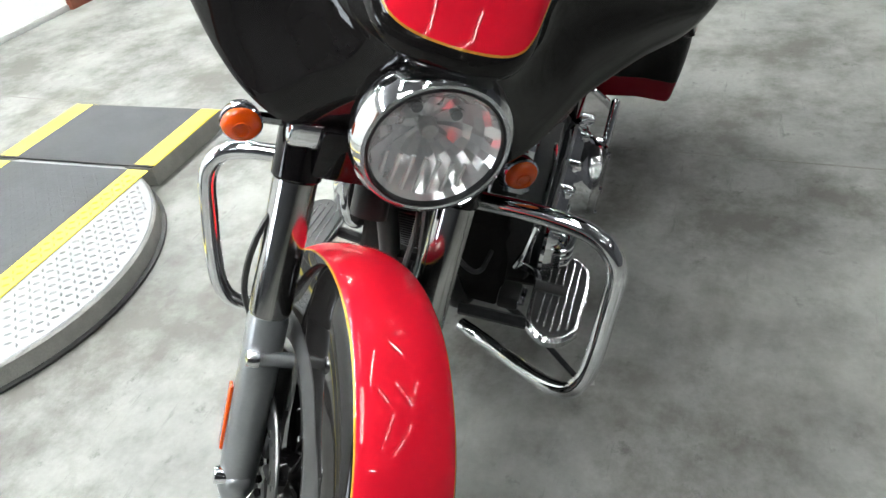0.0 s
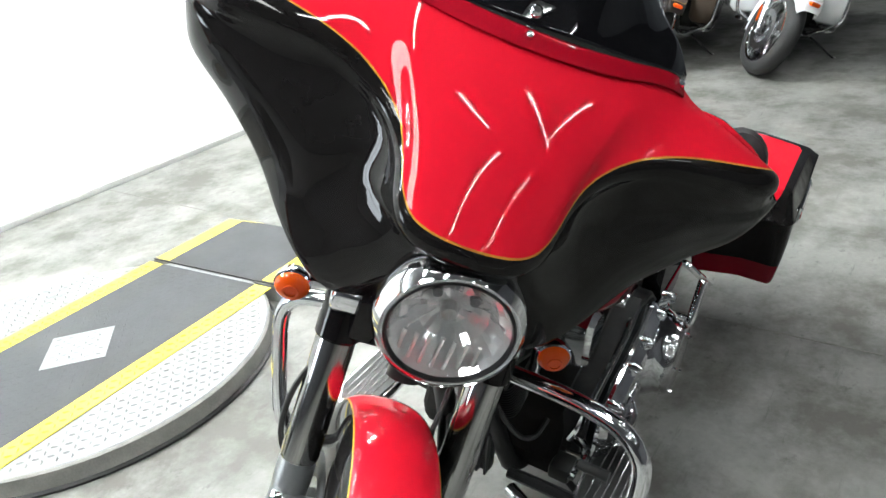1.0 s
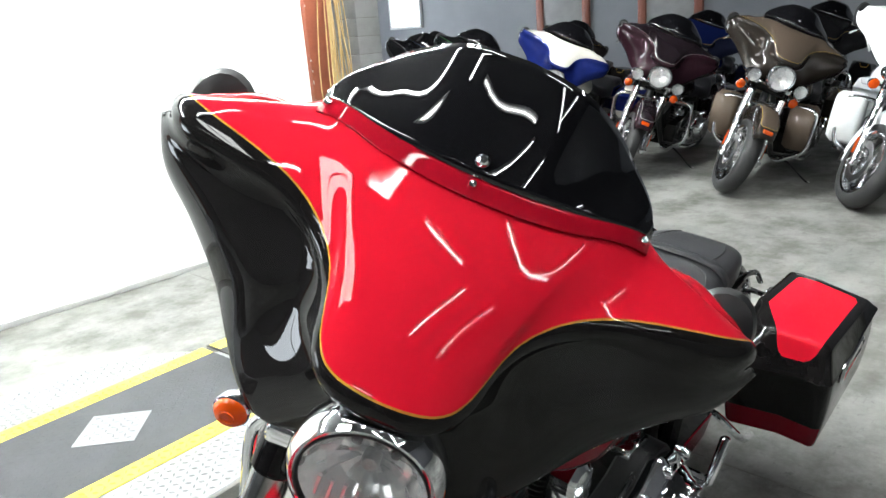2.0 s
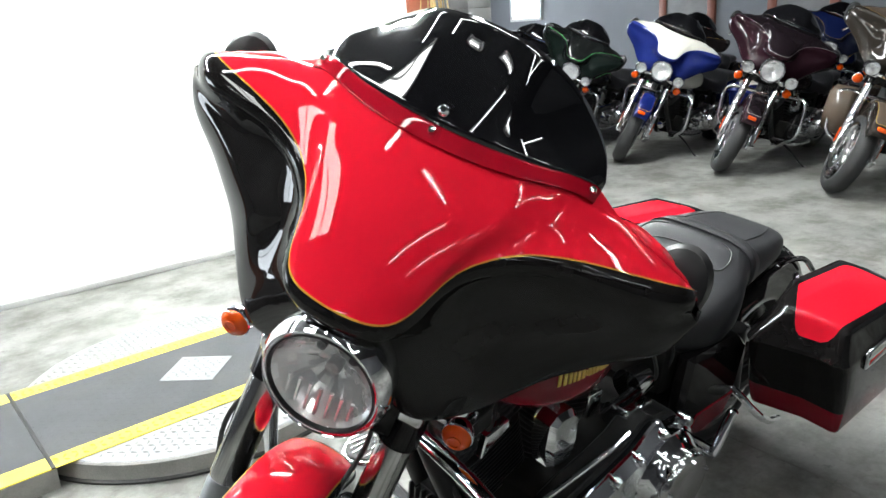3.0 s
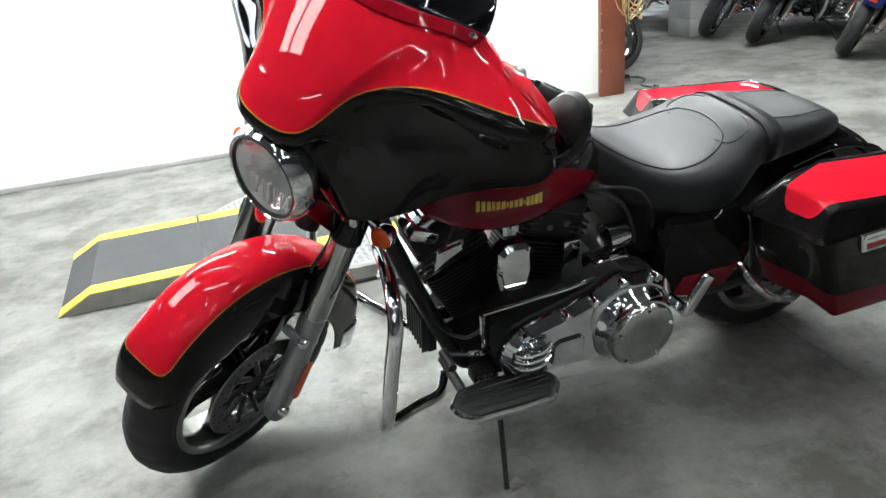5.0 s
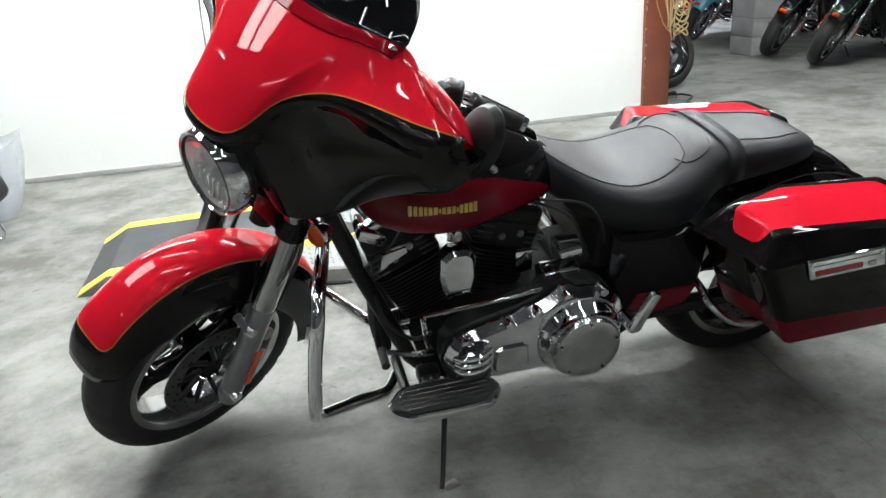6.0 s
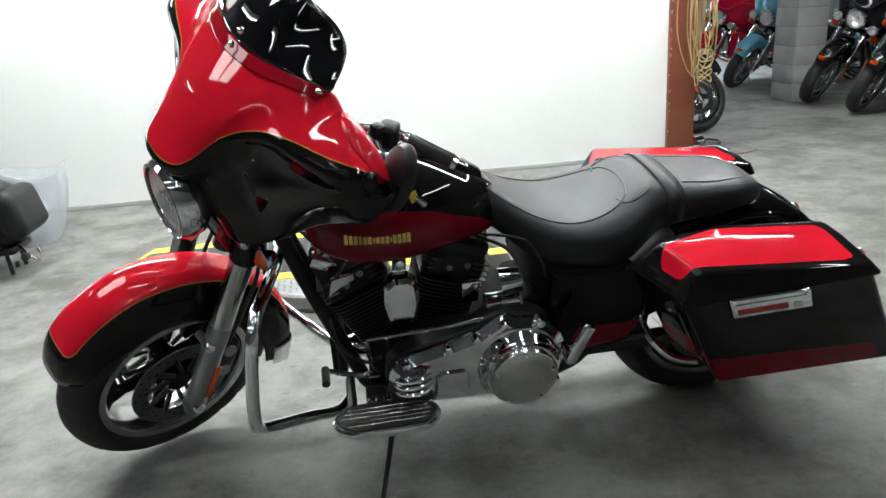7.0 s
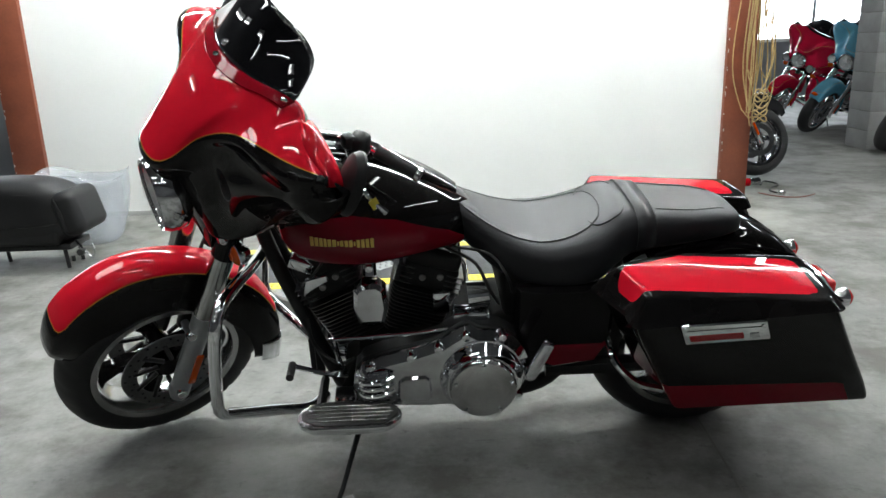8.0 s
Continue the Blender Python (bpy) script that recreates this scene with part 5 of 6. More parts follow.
def chassis(parent, lod, side_mat):
    for s in (-1, 1):
        part("frame_tube", tube([(-1.265, s * 0.02, 0.86), (-1.235, s * 0.035, 0.74), (-1.19, s * 0.045, 0.60), (-1.12, s * 0.06, 0.42), (-1.07, s * 0.075, 0.30), (-1.04, s * 0.085, 0.245), (-0.95, s * 0.1, 0.225), (-0.5, s * 0.11, 0.22), (-0.38, s * 0.12, 0.30), (-0.40, s * 0.12, 0.52), (-0.48, s * 0.10, 0.72)], 0.0225, 12, 60), DARK_METAL, parent, "black frame tube")
        cov = [(-0.53, 0.645), (-0.45, 0.642), (-0.30, 0.64), (-0.25, 0.60), (-0.255, 0.48), (-0.30, 0.39), (-0.42, 0.375), (-0.50, 0.40), (-0.535, 0.51)]
        g = slab(cov, s * 0.185, s * 0.235, 0.014)
        part("side_cover", g, side_mat, parent, "gloss side cover with a deep red lower edge")
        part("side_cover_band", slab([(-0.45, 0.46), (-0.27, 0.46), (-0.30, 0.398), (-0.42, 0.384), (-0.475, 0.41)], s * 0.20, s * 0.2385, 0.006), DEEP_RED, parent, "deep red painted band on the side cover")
        part("swingarm", tube([(-0.42, s * 0.12, 0.30), (-0.2, s * 0.135, 0.31), (0.08, s * 0.135, 0.32)], 0.028, 10), DARK_METAL, parent)
        part("shock", tube([(-0.10, s * 0.16, 0.34), (-0.16, s * 0.16, 0.58)], 0.026, 12), DARK_METAL, parent)
        # rider's footboard
        x0, x1, yi, yo = -1.158, -0.862, 0.252, 0.366
        o = [(x0 + 0.05, yo), (x0 + 0.01, yo - 0.03), (x0, yo - 0.065), (x0 + 0.01, yi + 0.03), (x0 + 0.045, yi), (x1 - 0.045, yi), (x1 - 0.01, yi + 0.03), (x1, (yi + yo) / 2), (x1 - 0.01, yo - 0.03), (x1 - 0.05, yo)]
        o = spline(o + [o[0]], 48)[:-1]
        def plate(scale, z0, z1):
            c = np.array([(x0 + x1) / 2, (yi + yo) / 2])
            q = c + (o - c) * scale
            rows = [[(x, s * y, z) for x, y in (c + (q - c) * k)] for k, z in ((0.97, z0), (1.0, z0 + 0.003), (1.0, z1 - 0.003), (0.975, z1))]
            return grid(np.array(rows), close_v=True, caps=True)
        fb = part("footboard", plate(np.array([1.0, 1.0]), 0.284, 0.304), CHROME, parent, "chrome-rimmed rider footboard")
        part("rim", plate(np.array([0.985, 0.97]), 0.303, 0.309), BRUSHED, fb)
        part("tread", plate(np.array([0.93, 0.85]), 0.308, 0.3125), GRIP_RUBBER, fb, "black rubber tread")
        for k in range(5):
            yy = s * (yi + 0.025 + k * 0.016)
            part("tread_strip", rbox((0.25 - abs(k - 2) * 0.018, 0.0035, 0.003), ((x0 + x1) / 2, yy, 0.313), 0.001, 1), BRUSHED, fb)
        part("footboard_bracket", tube([(-1.1, s * 0.10, 0.28), (-1.1, s * 0.26, 0.285)], 0.014, 8), DARK_METAL, fb)
        part("footboard_bracket", tube([(-0.94, s * 0.12, 0.26), (-0.95, s * 0.27, 0.285)], 0.014, 8), DARK_METAL, fb)
        # pillion peg, folded up
        pg = part("passenger_peg", xf(rbox((0.034, 0.024, 0.128), (0, 0, 0), 0.010, 3), pose(-0.478, s * 0.325, 0.472, 0, 25, 0)), CHROME, parent, "chrome folded passenger footboard")
        part("peg_mount", tube([(-0.50, s * 0.20, 0.415), (-0.50, s * 0.325, 0.42)], 0.016, 10), CHROME, pg)


def engine_guard(parent, lod):
    for s in (-1, 1):
        pts = [(-1.25, 0.0, 0.69), (-1.262, s * 0.12, 0.698), (-1.283, s * 0.27, 0.712), (-1.30, s * 0.355, 0.705), (-1.311, s * 0.395, 0.665), (-1.325, s * 0.40, 0.58), (-1.34, s * 0.395, 0.44), (-1.342, s * 0.375, 0.388), (-1.315, s * 0.335, 0.352), (-1.23, s * 0.255, 0.295), (-1.142, s * 0.18, 0.24), (-1.10, s * 0.11, 0.23)]
        if s > 0:
            pts = [(x, y * 0.86, z) for x, y, z in pts]
        part("engine_guard", tube(pts, 0.0165, 14, 70), CHROME, parent, "chrome tubular engine guard")


def side_stand(parent):
    st = part("side_stand", tube([(-0.96, -0.13, 0.235), (-0.995, -0.24, 0.19), (-1.04, -0.38, 0.105), (-1.054, -0.42, 0.088)], [0.011, 0.009, 0.0075, 0.007], 10, 16), DARK_METAL, parent, "black side stand")
    part("stand_foot", xf(rbox((0.10, 0.035, 0.008), (0, 0, 0), 0.003), pose(-1.054, -0.424, 0.086, -10.7, 0, 20)), STEEL, st)


def loom(parent, T):
    """Hoses, cables and small fittings that hang round the engine and the bars."""
    def f(x, y, z):
        return tuple((np.array(T) @ np.array([x, y, z, 1]))[:3])
    runs = [([f(-1.05, -0.25, 1.10), f(-1.12, -0.2, 1.0), f(-1.2, -0.12, 0.9), (-1.2, -0.08, 0.82), (-1.15, -0.1, 0.74)], 0.0045),
            ([f(-1.36, -0.05, 0.84), f(-1.40, -0.08, 0.74), f(-1.46, -0.07, 0.64), f(-1.48, -0.09, 0.52)], 0.005),
            ([f(-1.36, 0.06, 0.86), f(-1.44, 0.16, 0.72), f(-1.46, 0.17, 0.60), f(-1.47, 0.13, 0.50)], 0.005),
            ([(-0.72, -0.10, 0.72), (-0.64, -0.17, 0.70), (-0.60, -0.185, 0.62), (-0.57, -0.16, 0.56)], 0.005),
            ([(-0.70, -0.12, 0.73), (-0.60, -0.18, 0.73), (-0.55, -0.19, 0.66), (-0.53, -0.17, 0.58)], 0.004),
            ([(-1.14, -0.06, 0.50), (-1.12, -0.11, 0.42), (-1.05, -0.13, 0.36), (-1.0, -0.14, 0.38)], 0.006),
            ([(-1.06, -0.10, 0.70), (-1.10, -0.13, 0.66), (-1.14, -0.09, 0.60), (-1.13, -0.07, 0.52)], 0.004)]
    for pts, r in runs:
        part("hose", tube(pts, r, 6, 18), GRIP_RUBBER, parent, "black rubber hose")
    v = part("valve_block", rbox((0.06, 0.05, 0.04), (-1.03, -0.20, 0.29), 0.008), DARK_METAL, parent)
    for k in range(3):
        part("fitting", lathe([(0, -0.238), (0.008, -0.236), (0.01, -0.222)], 8, "y", (-1.05 + k * 0.02, 0, 0.295)), CHROME, v)
    reg = part("voltage_regulator", rbox((0.03, 0.13, 0.13), (-1.115, 0, 0.345), 0.008), DARK_METAL, parent, "finned black regulator")
    for k in range(7):
        part("fin", rbox((0.016, 0.006, 0.12), (-1.137, -0.06 + k * 0.02, 0.345), 0.001, 1), DARK_METAL, reg)
    part("starter", tube([(-0.70, -0.15, 0.515), (-0.60, -0.15, 0.515)], [0.036, 0.036], 18), CHROME, parent, "chrome starter motor cover")
    part("cylinder_bracket", rbox((0.05, 0.012, 0.07), (-0.735, -0.115, 0.545), 0.006), CHROME, parent)
    part("heat_shield", slab([(-1.13, 0.60), (-1.10, 0.62), (-1.055, 0.645), (-1.06, 0.665), (-1.12, 0.65)], -0.14, -0.12, 0.003), CHROME, parent)
    part("tag", xf(rbox((0.022, 0.003, 0.036), (0, 0, 0), 0.001, 1), np.array(T) @ np.array(pose(-1.090, -0.412, 1.043, 0, -25, 0))), YELLOW_TAG, parent, "yellow paper tag on the clutch lever")


def leg_shields(parent, mat):
    """Lower fairings on the engine guard."""
    for s in (-1, 1):
        g = slab([(-1.33, 0.70), (-1.25, 0.74), (-1.14, 0.72), (-1.10, 0.55), (-1.14, 0.40), (-1.25, 0.36), (-1.34, 0.40), (-1.36, 0.55)], s * 0.20, s * 0.40, 0.03)
        part("leg_shield", g, mat, parent, "painted lower fairing", np.full(len(g[0]), 1.0), 60)


def touring_bike(label, m, steer, look_, lod=1.0, passing=False, group="", screen=True, legs=None, name="touring_motorcycle", shields=False):
    b = thing(name, label, "motorcycle", m, group)
    T = np.array(steered(steer))
    I = np.eye(4)
    wheel(b, FRONT + np.array([0.0, 0.014, 0.001]), 0.13, T, lod, "front_wheel", look_.get("spoke", DARK_METAL), look_.get("lip", BRUSHED))
    wheel(b, REAR, 0.175, I, lod, "rear_wheel", look_.get("spoke", DARK_METAL), look_.get("lip", BRUSHED), (-1,) if lod >= 1 else ())
    front_fender(b, look_["fender"], T, lod, True, passing)
    front_end(b, T, lod, legs)
    for s in (-1, 1):
        turn_signal(b, T, -1.385, s * 0.219, 0.79 if passing else 0.845, (-1.375, s * 0.13, 0.80 if passing else 0.85), None, 1.0 if passing else 0.76)
    headlight(b, T, (-1.492, 0, 0.946), 0.108, lod)
    if passing:
        for s in (-1, 1):
            headlight(b, T, (-1.46, s * 0.19, 0.90), 0.06, lod, "passing_lamp")
        part("lamp_bar", xf(tube([(-1.42, -0.2, 0.875), (-1.44, 0, 0.86), (-1.42, 0.2, 0.875)], 0.012, 8, 12), T), CHROME, b, "chrome lamp bar")
    if screen:
        fairing(b, T, lod, look_["fairing"], look_.get("inner"), SMOKE, look_.get("trim", BLACK_PAINT))
    controls(b, T, lod)
    fuel_tank(b, lod, look_["tank"], BLACK_PAINT, lod >= 1)
    seat(b, lod)
    rear_fender(b, lod, look_["rear"])
    for s in (-1, 1):
        saddlebag(b, s, lod, look_["bag"], look_["lid"], DEEP_RED)
    engine(b, lod)
    exhaust(b, lod)
    chassis(b, lod, look_["side"])
    engine_guard(b, lod)
    side_stand(b)
    if lod >= 1:
        loom(b, T)
    for s in (-1, 1):
        turn_signal(b, pose(0, 0, 0, 0, 0, 180), -0.445, s * 0.165, 0.53, (-0.42, s * 0.08, 0.53), RED_LENS, 0.75)
    part("signal_bar", tube([(0.42, -0.165, 0.53), (0.445, 0, 0.53), (0.42, 0.165, 0.53)], 0.010, 8, 10), CHROME, b, "chrome rear lamp bar")
    if shields:
        leg_shields(b, look_["fender"])
    return b


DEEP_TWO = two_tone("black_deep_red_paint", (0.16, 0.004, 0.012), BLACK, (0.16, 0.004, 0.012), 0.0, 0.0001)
LID_PAINT = two_tone("red_black_lid_paint", RED, BLACK, RED, 0.0, 0.0001)
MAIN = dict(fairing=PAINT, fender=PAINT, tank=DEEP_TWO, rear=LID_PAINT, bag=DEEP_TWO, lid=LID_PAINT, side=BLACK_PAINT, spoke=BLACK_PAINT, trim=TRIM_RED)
touring_bike("red and black touring motorcycle leaning on its side stand",
             pose(2.4635, 1.0583, -0.01, 0, 0, 2.262) @ pose(0, 0, 0, 10.7, 0, 0), 35.26, MAIN)


# ---- turntable and ramp beside the bike ----
def lugs(inside, z, pitch=0.030, size=(0.0125, 0.0052, 0.0042), span=0.72):
    """Raised lens-shaped lugs of tread plate, turned this way and that, wherever inside(x, y) holds; z(x, y) is the plate."""
    vs, fs = [], []
    n = int(span * 2 / pitch)
    for i in range(-n, n):
        for j in range(-n, n):
            x, y = i * pitch, j * pitch
            if not inside(x, y):
                continue
            a = radians(45 if (i + j) % 2 else -45)
            ca, sa = math.cos(a), math.sin(a)
            k = len(vs)
            for u, w, h in ((-1, 0, 0), (0, -1, 0), (1, 0, 0), (0, 1, 0), (-0.45, 0, 1), (0.45, 0, 1)):
                px, py = x + u * size[0] * ca - w * size[1] * sa, y + u * size[0] * sa + w * size[1] * ca
                vs.append((px, py, z(px, py) + h * size[2]))
            fs += [(k, k + 1, k + 4), (k + 1, k + 5, k + 4), (k + 1, k + 2, k + 5), (k + 2, k + 3, k + 5), (k + 3, k + 4, k + 5), (k + 3, k, k + 4)]
    return np.array(vs, float), fs


def turntable():
    cx, cy, r, h = 1.40, 2.69, 0.70, 0.075
    tb = thing("wheel_turntable", "round aluminium tread-plate turntable with a black and yellow ramp", "turntable", pose(cx, cy, 0, 0, 0, 2))
    part("rim", lathe([(r - 0.02, 0.0), (r + 0.004, 0.0), (r, 0.01), (r, h - 0.01), (r - 0.006, h - 0.004), (r - 0.02, h - 0.004)], 72, "z"), RAMP_EDGE, tb, "rough dark steel rim")
    part("disc", lathe([(0, h), (r - 0.012, h), (r - 0.008, h - 0.003), (r - 0.008, h - 0.03), (0, h - 0.03)], 72, "z"), PLATE, tb, "aluminium tread plate")
    part("ground_seal", lathe([(r + 0.003, 0.001), (r + 0.016, 0.001), (r + 0.016, 0.008), (r + 0.003, 0.012)], 72, "z"), GRIP_RUBBER, tb)
    hw, oy = 0.378, -0.010
    for k, (a, b) in enumerate(((-0.655, 0.62),)):
        part("walkway", rbox((b - a, 2 * hw - 0.18, 0.004), ((a + b) / 2, oy, h + 0.002), 0.001, 1), GRIT, tb, "black grit walkway")
        for s in (-1, 1):
            part("edge_stripe", rbox((b - a, 0.09, 0.004), ((a + b) / 2, oy + s * (hw - 0.045), h + 0.0025), 0.001, 1), YELLOW, tb, "yellow edge stripe")
    part("diamond_mark", xf(rbox((0.225, 0.225, 0.002), (0, 0, 0), 0.0005, 1), pose(0.0, 0.0, h + 0.0055, 0, 0, 45) @ Matrix.Identity(4)), PLATE, tb, "bare metal diamond")
    part("tread_lug", lugs(lambda x, y: math.hypot(x, y) < r - 0.03 and abs(y - oy) > hw + 0.012, lambda x, y: h), PLATE, tb, "raised tread-plate lugs")["kind"] = "stuff"
    part("tread_lug", lugs(lambda x, y: abs(x) + abs(y) < 0.145, lambda x, y: h + 0.0065), PLATE, tb, "raised tread-plate lugs")["kind"] = "stuff"
    part("tread_lug", lugs(lambda x, y: -0.64 < x < 0.60 and abs(y - oy) < hw - 0.10 and abs(x) + abs(y) > 0.175, lambda x, y: h + 0.004, size=(0.0125, 0.0045, 0.0014)), GRIT, tb, "worn raised lugs under black grit")["kind"] = "stuff"
    part("tread_lug", lugs(lambda x, y: -0.64 < x < 0.60 and hw - 0.08 < abs(y - oy) < hw - 0.01, lambda x, y: h + 0.0045), YELLOW, tb, "raised lugs under yellow tape")["kind"] = "stuff"
    for s in (-1, 1):
        x0 = s * 0.64
        part("hinge_gap", rbox((0.014, 2 * hw + 0.004, 0.004), (s * 0.648, oy, h + 0.0045), 0.001, 1), PLASTIC, tb, "dark hinge gap")
        ramp_ = part("ramp", slab([(x0, 0), (x0 + s * 0.48, 0.0), (x0 + s * 0.62, 0.0), (x0 + s * 0.48, h), (x0, h)], oy - hw, oy + hw, 0.002), RAMP_EDGE, tb, "steel ramp section")
        def strip(y0, y1, mat, nm, up):
            pts = [(x0 + s * 0.008, h), (x0 + s * 0.48, h), (x0 + s * 0.615, 0.003)]
            rows = [[(x, y, z + dz) for x, z in pts] for y, dz in ((y0, 0), (y0, up), (y1, up), (y1, 0))]
            part(nm, grid(np.array(rows)), mat, ramp_, "", None, 20)
        strip(oy - hw + 0.09, oy + hw - 0.09, GRIT, "walkway", 0.004)
        strip(oy - hw, oy - hw + 0.09, YELLOW, "edge_stripe", 0.0045)
        strip(oy + hw - 0.09, oy + hw, YELLOW, "edge_stripe", 0.0045)


turntable()


# ---- the row of parked motorcycles ----
def livery(name, panel, ground, stripe=(0.3, 0.2, 0.05), **more):
    p = two_tone(name, panel, ground, stripe)
    d = dict(fairing=p, fender=p, tank=p, rear=p, bag=p, lid=p, side=BLACK_PAINT, lip=CHROME, spoke=BRUSHED)
    d.update(more)
    return d


ROW = [
    ("white touring motorcycle parked in a row", 7.72, 1.38, livery("white_paint", (0.72, 0.73, 0.74), (0.68, 0.69, 0.70), (0.4, 0.4, 0.42))),
    ("bronze and black touring motorcycle parked in a row", 7.82, 2.32, livery("bronze_paint", (0.075, 0.056, 0.043), (0.014, 0.011, 0.009))),
    ("black and maroon touring motorcycle parked in a row", 8.08, 3.42, livery("black_maroon_paint", (0.010, 0.007, 0.009), (0.014, 0.005, 0.008), (0.2, 0.2, 0.2))),
    ("blue and white touring motorcycle parked in a row", 8.08, 4.52, livery("blue_white_paint", (0.62, 0.6, 0.55), (0.006, 0.012, 0.085), (0.3, 0.3, 0.35), fender=two_tone("dark_blue_paint", (0.006, 0.012, 0.085), (0.005, 0.009, 0.06)))),
    ("black and green touring motorcycle parked in a row", 8.08, 5.68, livery("black_green_paint", (0.008, 0.009, 0.009), (0.005, 0.008, 0.007), (0.1, 0.55, 0.15))),
    ("black touring motorcycle parked beside the block column", 8.08, 6.45, livery("plain_black_paint", (0.008, 0.008, 0.01), (0.007, 0.007, 0.008), (0.2, 0.2, 0.2))),
    ("pale blue touring motorcycle parked in a row", 8.08, 8.1, livery("pale_blue_paint", (0.10, 0.28, 0.38), (0.08, 0.24, 0.34))),
    ("bright red touring motorcycle parked in a row", 8.08, 9.3, livery("bright_red_paint", (0.42, 0.006, 0.03), (0.36, 0.006, 0.03))),
]
for label, x, y, liv in ROW:
    touring_bike(label, pose(x, y, -0.01, 0, 0, 4) @ pose(0, 0, 0, 10.7, 0, 0), 33, liv, 0.5, True, "motorcycles parked in a row", True, CHROME, shields=label.split()[0] in ("white", "bronze", "bright"))
for label, y, liv in (("black touring motorcycle parked in the back row", 2.9, livery("back_row_black", (0.01, 0.01, 0.011), (0.008, 0.008, 0.009))),
                      ("dark blue touring motorcycle parked in the back row", 4.3, livery("back_row_blue", (0.006, 0.012, 0.06), (0.006, 0.008, 0.02))),
                      ("blue touring motorcycle parked in the back row", 8.9, livery("back_row_bright_blue", (0.01, 0.05, 0.22), (0.008, 0.02, 0.08))),
                      ("black touring motorcycle parked by the east wall", 6.2, livery("back_row_dark", (0.012, 0.01, 0.01), (0.01, 0.008, 0.008)))):
    touring_bike(label, pose(10.9, y, -0.01, 0, 0, 6) @ pose(0, 0, 0, 10.7, 0, 0), 25, liv, 0.5, True, "motorcycles in the back row", True, CHROME)
touring_bike("dark touring motorcycle parked behind the white wall", pose(2.95, 5.35, 0, 0, 0, 178) @ pose(0, 0, 0, 10.7, 0, 0), 10, livery("charcoal_paint", (0.02, 0.02, 0.022), (0.015, 0.015, 0.016)), 0.5, False, "", True, CHROME)


# ---- things along the partition ----
def cord_bundle():
    """Loops of tan cord hung over the door post."""
    c = thing("cord_bundle", "tangled loops of tan cord hanging on the door post", "cord", pose(4.12, 4.42, 0))
    rnd = random.Random(4)
    for k in range(9):
        x = rnd.uniform(-0.04, 0.10)
        w = rnd.uniform(0.02, 0.10)
        low = rnd.uniform(0.52, 0.95)
        if k == 0:
            w, low = 0.2, 0.62
        yy = -0.012 - 0.006 * k
        pts = [(x - w * 0.15, yy, 2.05), (x - w * 0.5, yy, 1.5), (x - w * 0.75, yy - 0.01, 1.0), (x - w * 0.4, yy - 0.015, low + 0.06), (x, yy - 0.015, low), (x + w * 0.6, yy - 0.01, low + 0.08), (x + w * 0.9, yy, 1.05), (x + w * 0.5, yy, 1.5), (x + w * 0.1, yy, 2.05)]
        pts = [(px + rnd.uniform(-0.022, 0.022), py, pz) for px, py, pz in pts]
        part("loop", tube(pts, 0.0045, 6, 40), ROPE, c)
    for k in range(5):
        z = 0.62 + 0.05 * k
        part("knot", tube([(0.02 + 0.05 * math.cos(a) + 0.02, -0.10 + 0.025 * math.sin(a), z + 0.02 * math.sin(2 * a + k)) for a in np.linspace(0, 2 * math.pi, 20)], 0.0055, 6), ROPE, c)
    part("hook", tube([(0.04, 0.05, 2.07), (0.04, -0.1, 2.07), (0.04, -0.11, 2.11)], 0.008, 8), STEEL, c, "steel hook")


cord_bundle()


def torch_and_cable():
    t = thing("work_torch", "red and chrome work light lying on the floor", "work light", pose(4.33, 4.86, 0.035, 0, 0, 8))
    part("handle", tube([(-0.09, 0, 0), (-0.08, 0, 0), (0.02, 0, 0)], [0.028, 0.034, 0.034], 14), RED_PAINT, t, "red handle")
    part("head", tube([(0.02, 0, 0), (0.11, 0, 0)], [0.030, 0.034], 14), CHROME, t, "chrome head")
    c = solo("cable", tube([(4.45, 4.86, 0.008), (4.52, 4.95, 0.02), (4.60, 4.92, 0.008), (4.58, 4.82, 0.008), (4.48, 4.72, 0.008), (4.42, 4.60, 0.008), (4.46, 4.48, 0.008)], 0.007, 8, 50), GRIP_RUBBER,
             "black cable lying loose on the floor", "cable")
    c2 = solo("air_hose", tube([(4.30, 4.55, 0.006), (4.38, 4.40, 0.006), (4.50, 4.34, 0.006), (4.62, 4.38, 0.006), (4.70, 4.44, 0.006)], 0.005, 8, 40), DULL_RED, "thin dull red air hose lying on the floor", "hose")
    p = thing("plug", "small metal plug lying on the floor", "plug", pose(4.45, 4.46, 0.018))
    part("body", lathe([(0, -0.03), (0.014, -0.03), (0.017, -0.01), (0.017, 0.02), (0, 0.025)], 12, "x"), CHROME, p)
    part("cap", lathe([(0.018, 0.0), (0.022, 0.0), (0.022, 0.012), (0.018, 0.012)], 12, "x", (0, 0, 0), True), STEEL, p)


torch_and_cable()


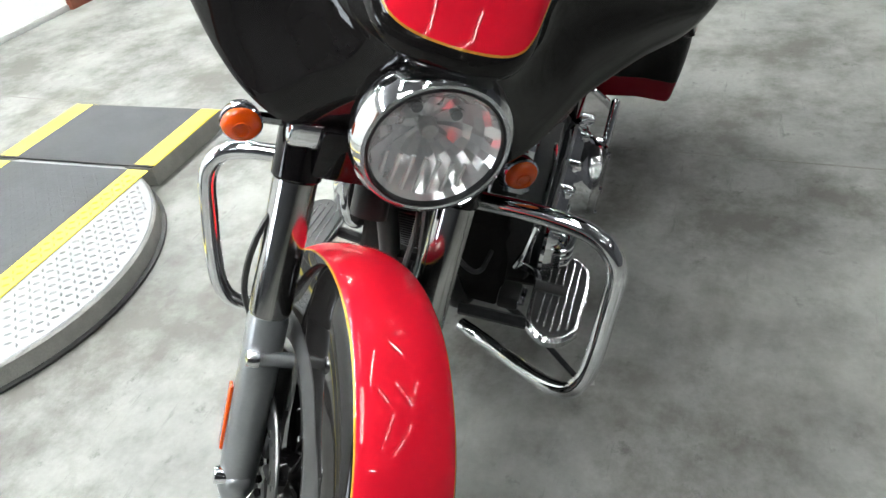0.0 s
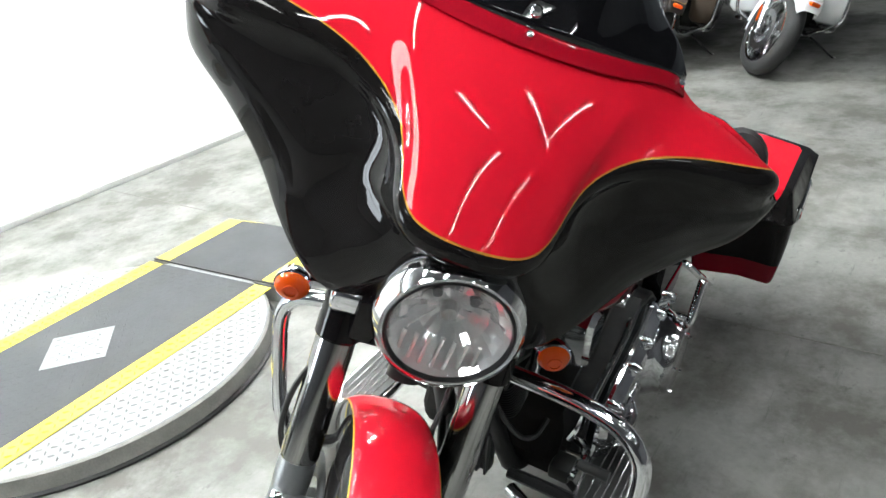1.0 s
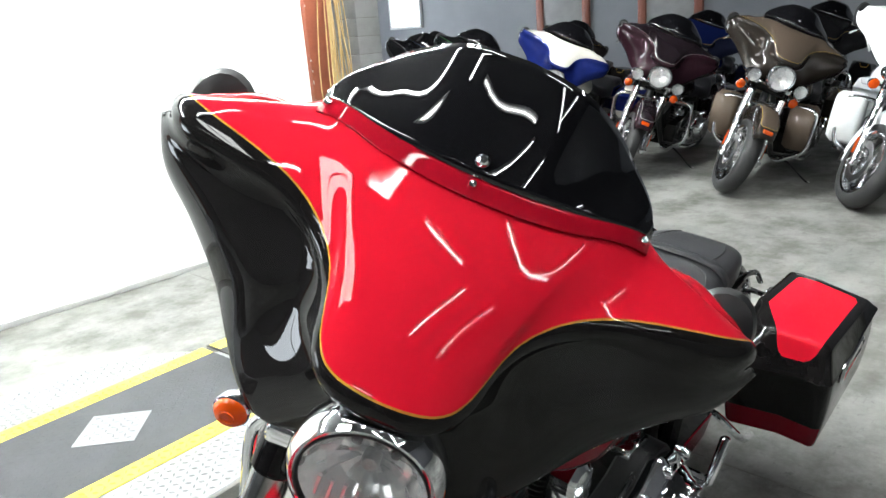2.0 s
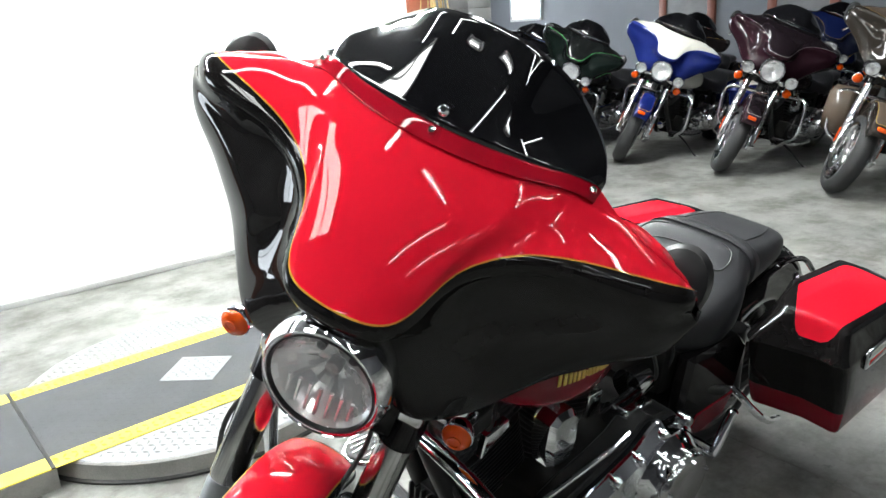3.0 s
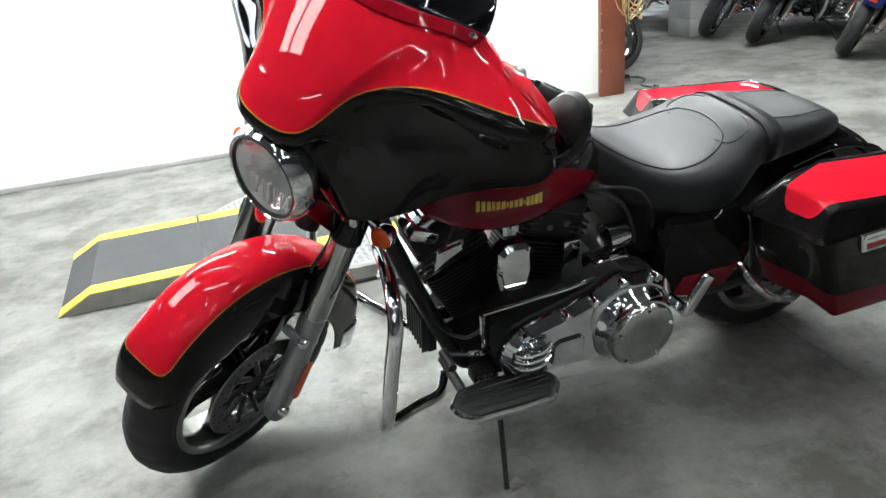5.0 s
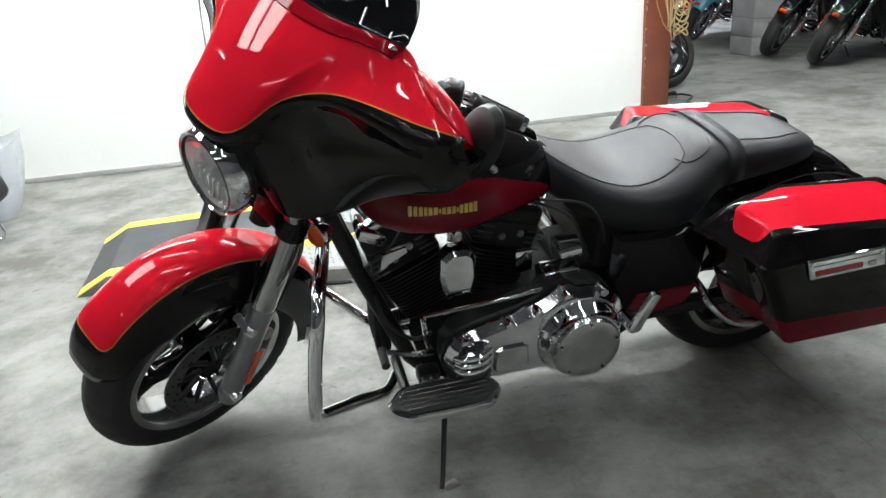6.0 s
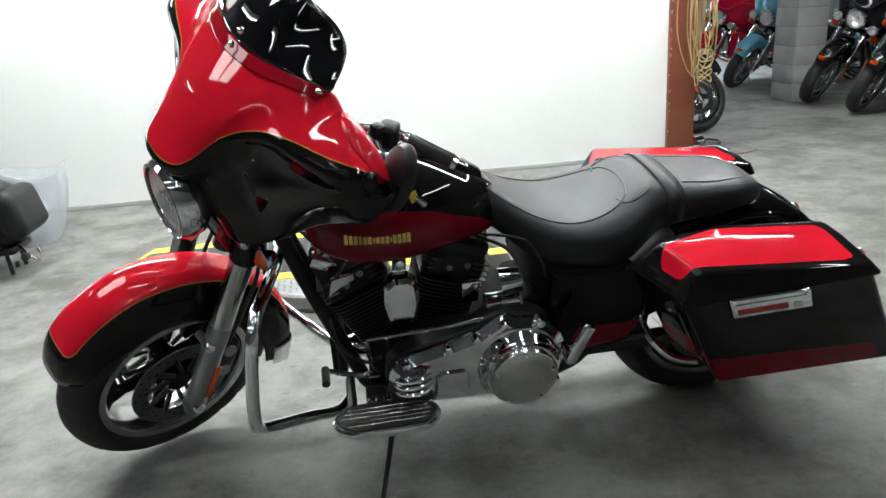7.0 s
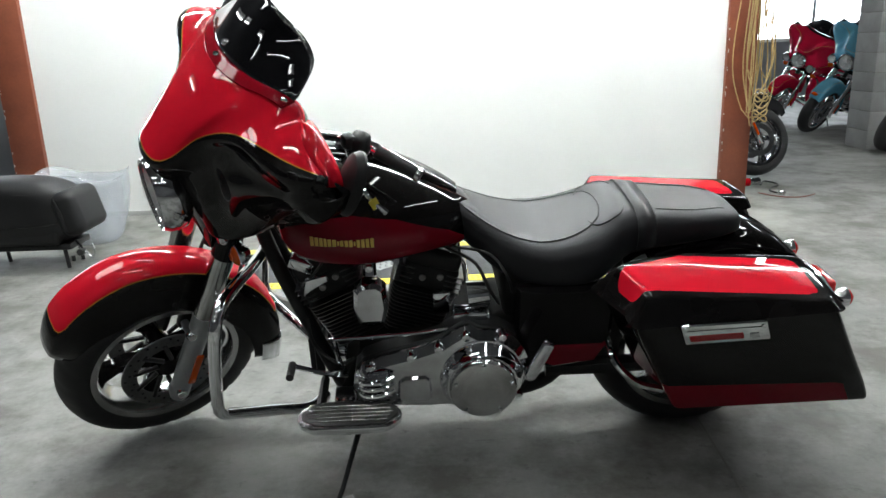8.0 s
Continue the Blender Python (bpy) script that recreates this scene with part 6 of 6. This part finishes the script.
def spare_seat():
    """A black pillion seat with backrest on a low frame."""
    m = pose(-0.70, 3.15, 0.0, 0, 0, 0)
    s = thing("pillion_seat", "black padded pillion seat with backrest on a low frame", "seat", m)
    prof = [(-0.42, 0.10, 0.46, 0.2), (-0.36, 0.15, 0.53, 0.17), (-0.2, 0.18, 0.555, 0.15), (0.0, 0.18, 0.55, 0.15), (0.12, 0.175, 0.53, 0.15), (0.20, 0.15, 0.49, 0.17), (0.25, 0.10, 0.44, 0.21), (0.265, 0.05, 0.40, 0.25)]
    rows = []
    for x, w, zt, zb in spline(prof, 34):
        row = []
        for a in np.linspace(0, 2 * math.pi, 30, endpoint=False):
            ca, sa = math.cos(a), math.sin(a)
            zc = (zt + zb) / 2
            row.append((x, w * np.sign(ca) * abs(ca) ** 0.6, zc + (zt - zc) * np.sign(sa) * abs(sa) ** 0.6))
        rows.append(row)
    part("cushion", grid(np.array(rows), close_v=True, caps=True), LEATHER, s, "padded black leather cushion", None, 60)
    part("seam", tube([(-0.36, -0.16, 0.27), (-0.1, -0.183, 0.275), (0.1, -0.18, 0.28), (0.26, -0.15, 0.30)], 0.004, 6, 20), DARK_METAL, s)
    part("piping", tube([(-0.36, -0.14, 0.45), (-0.1, -0.165, 0.47), (0.12, -0.16, 0.45), (0.26, -0.12, 0.40)], 0.005, 6, 20), LEATHER, s)
    part("base", rbox((0.56, 0.26, 0.04), (-0.06, 0, 0.14), 0.012), PLASTIC, s)
    part("bolster", xf(rbox((0.15, 0.37, 0.27), (0, 0, 0), 0.06, 5), pose(0.245, 0, 0.345, 0, -14, 0)), LEATHER, s, "thick padded end bolster")
    part("bolster_seam", xf(tube([(0.0, -0.187, -0.10), (0.012, -0.189, 0.0), (0.0, -0.187, 0.10)], 0.004, 6, 12), pose(0.215, 0, 0.345, 0, -14, 0)), DARK_METAL, s)
    part("lower_pad", rbox((0.50, 0.33, 0.10), (-0.08, 0, 0.205), 0.03, 4), LEATHER, s, "lower padded band")
    for x in (-0.30, 0.16):
        for y in (-0.09, 0.09):
            part("leg", tube([(x, y, 0.13), (x + 0.01, y, 0.0)], 0.012, 8), DARK_METAL, s)
    br = part("bracket", tube([(0.24, -0.10, 0.17), (0.30, -0.14, 0.12), (0.34, -0.14, 0.08), (0.36, -0.14, 0.11), (0.35, -0.14, 0.16)], 0.009, 8, 24), CHROME, s, "bent chrome bracket")
    part("knob", lathe([(0, -0.03), (0.02, -0.025), (0.024, 0), (0.02, 0.02), (0, 0.025)], 14, "y", (0.29, -0.15, 0.115)), GRIP_RUBBER, br)
    part("stud", tube([(0.22, -0.12, 0.05), (0.22, -0.12, 0.085)], 0.012, 8), DARK_METAL, br)


spare_seat()


def plastic_bag():
    """A stiff clear plastic bag standing open behind the seat, creased all over."""
    t = thing("plastic_bag", "creased clear plastic bag standing open on the floor", "bag", pose(-0.72, 3.72, 0))
    rnd = random.Random(11)
    n = 56
    folds = [(rnd.randint(3, 11), rnd.uniform(0, 6.3), rnd.uniform(0.006, 0.018), rnd.uniform(-4, 4)) for _ in range(9)]
    rows = []
    for z, a, b in ((0.0, 0.02, 0.02), (0.0, 0.20, 0.14), (0.04, 0.23, 0.16), (0.12, 0.25, 0.18), (0.20, 0.275, 0.19), (0.28, 0.295, 0.20), (0.36, 0.31, 0.21), (0.43, 0.315, 0.22), (0.47, 0.325, 0.225)):
        row = []
        for w in np.linspace(0, 2 * math.pi, n, endpoint=False):
            k = 1.0 + (sum(h * abs(math.sin(m * w / 2 + ph + tw * z)) for m, ph, h, tw in folds) - 0.05) * min(1.0, z * 8 + 0.1)
            ca, sa = math.cos(w), math.sin(w)
            top = 0.03 * math.sin(3 * w + 0.6) * (z > 0.4)
            row.append((a * k * np.sign(ca) * abs(ca) ** 0.7, b * k * np.sign(sa) * abs(sa) ** 0.7, z + top))
        rows.append(row)
    part("wall", grid(np.array(rows), close_v=True), CLOUDY, t, "creased clear plastic wall", None, 25, 0.001)


plastic_bag()
solo("wall_baseboard", box_between((-1.33, WY - 0.012, 0), (3.94, WY - 0.002, 0.035), 0.003), BASE_GREY, "thin grey dirt line and skirting under the white wall", "baseboard", "structure")
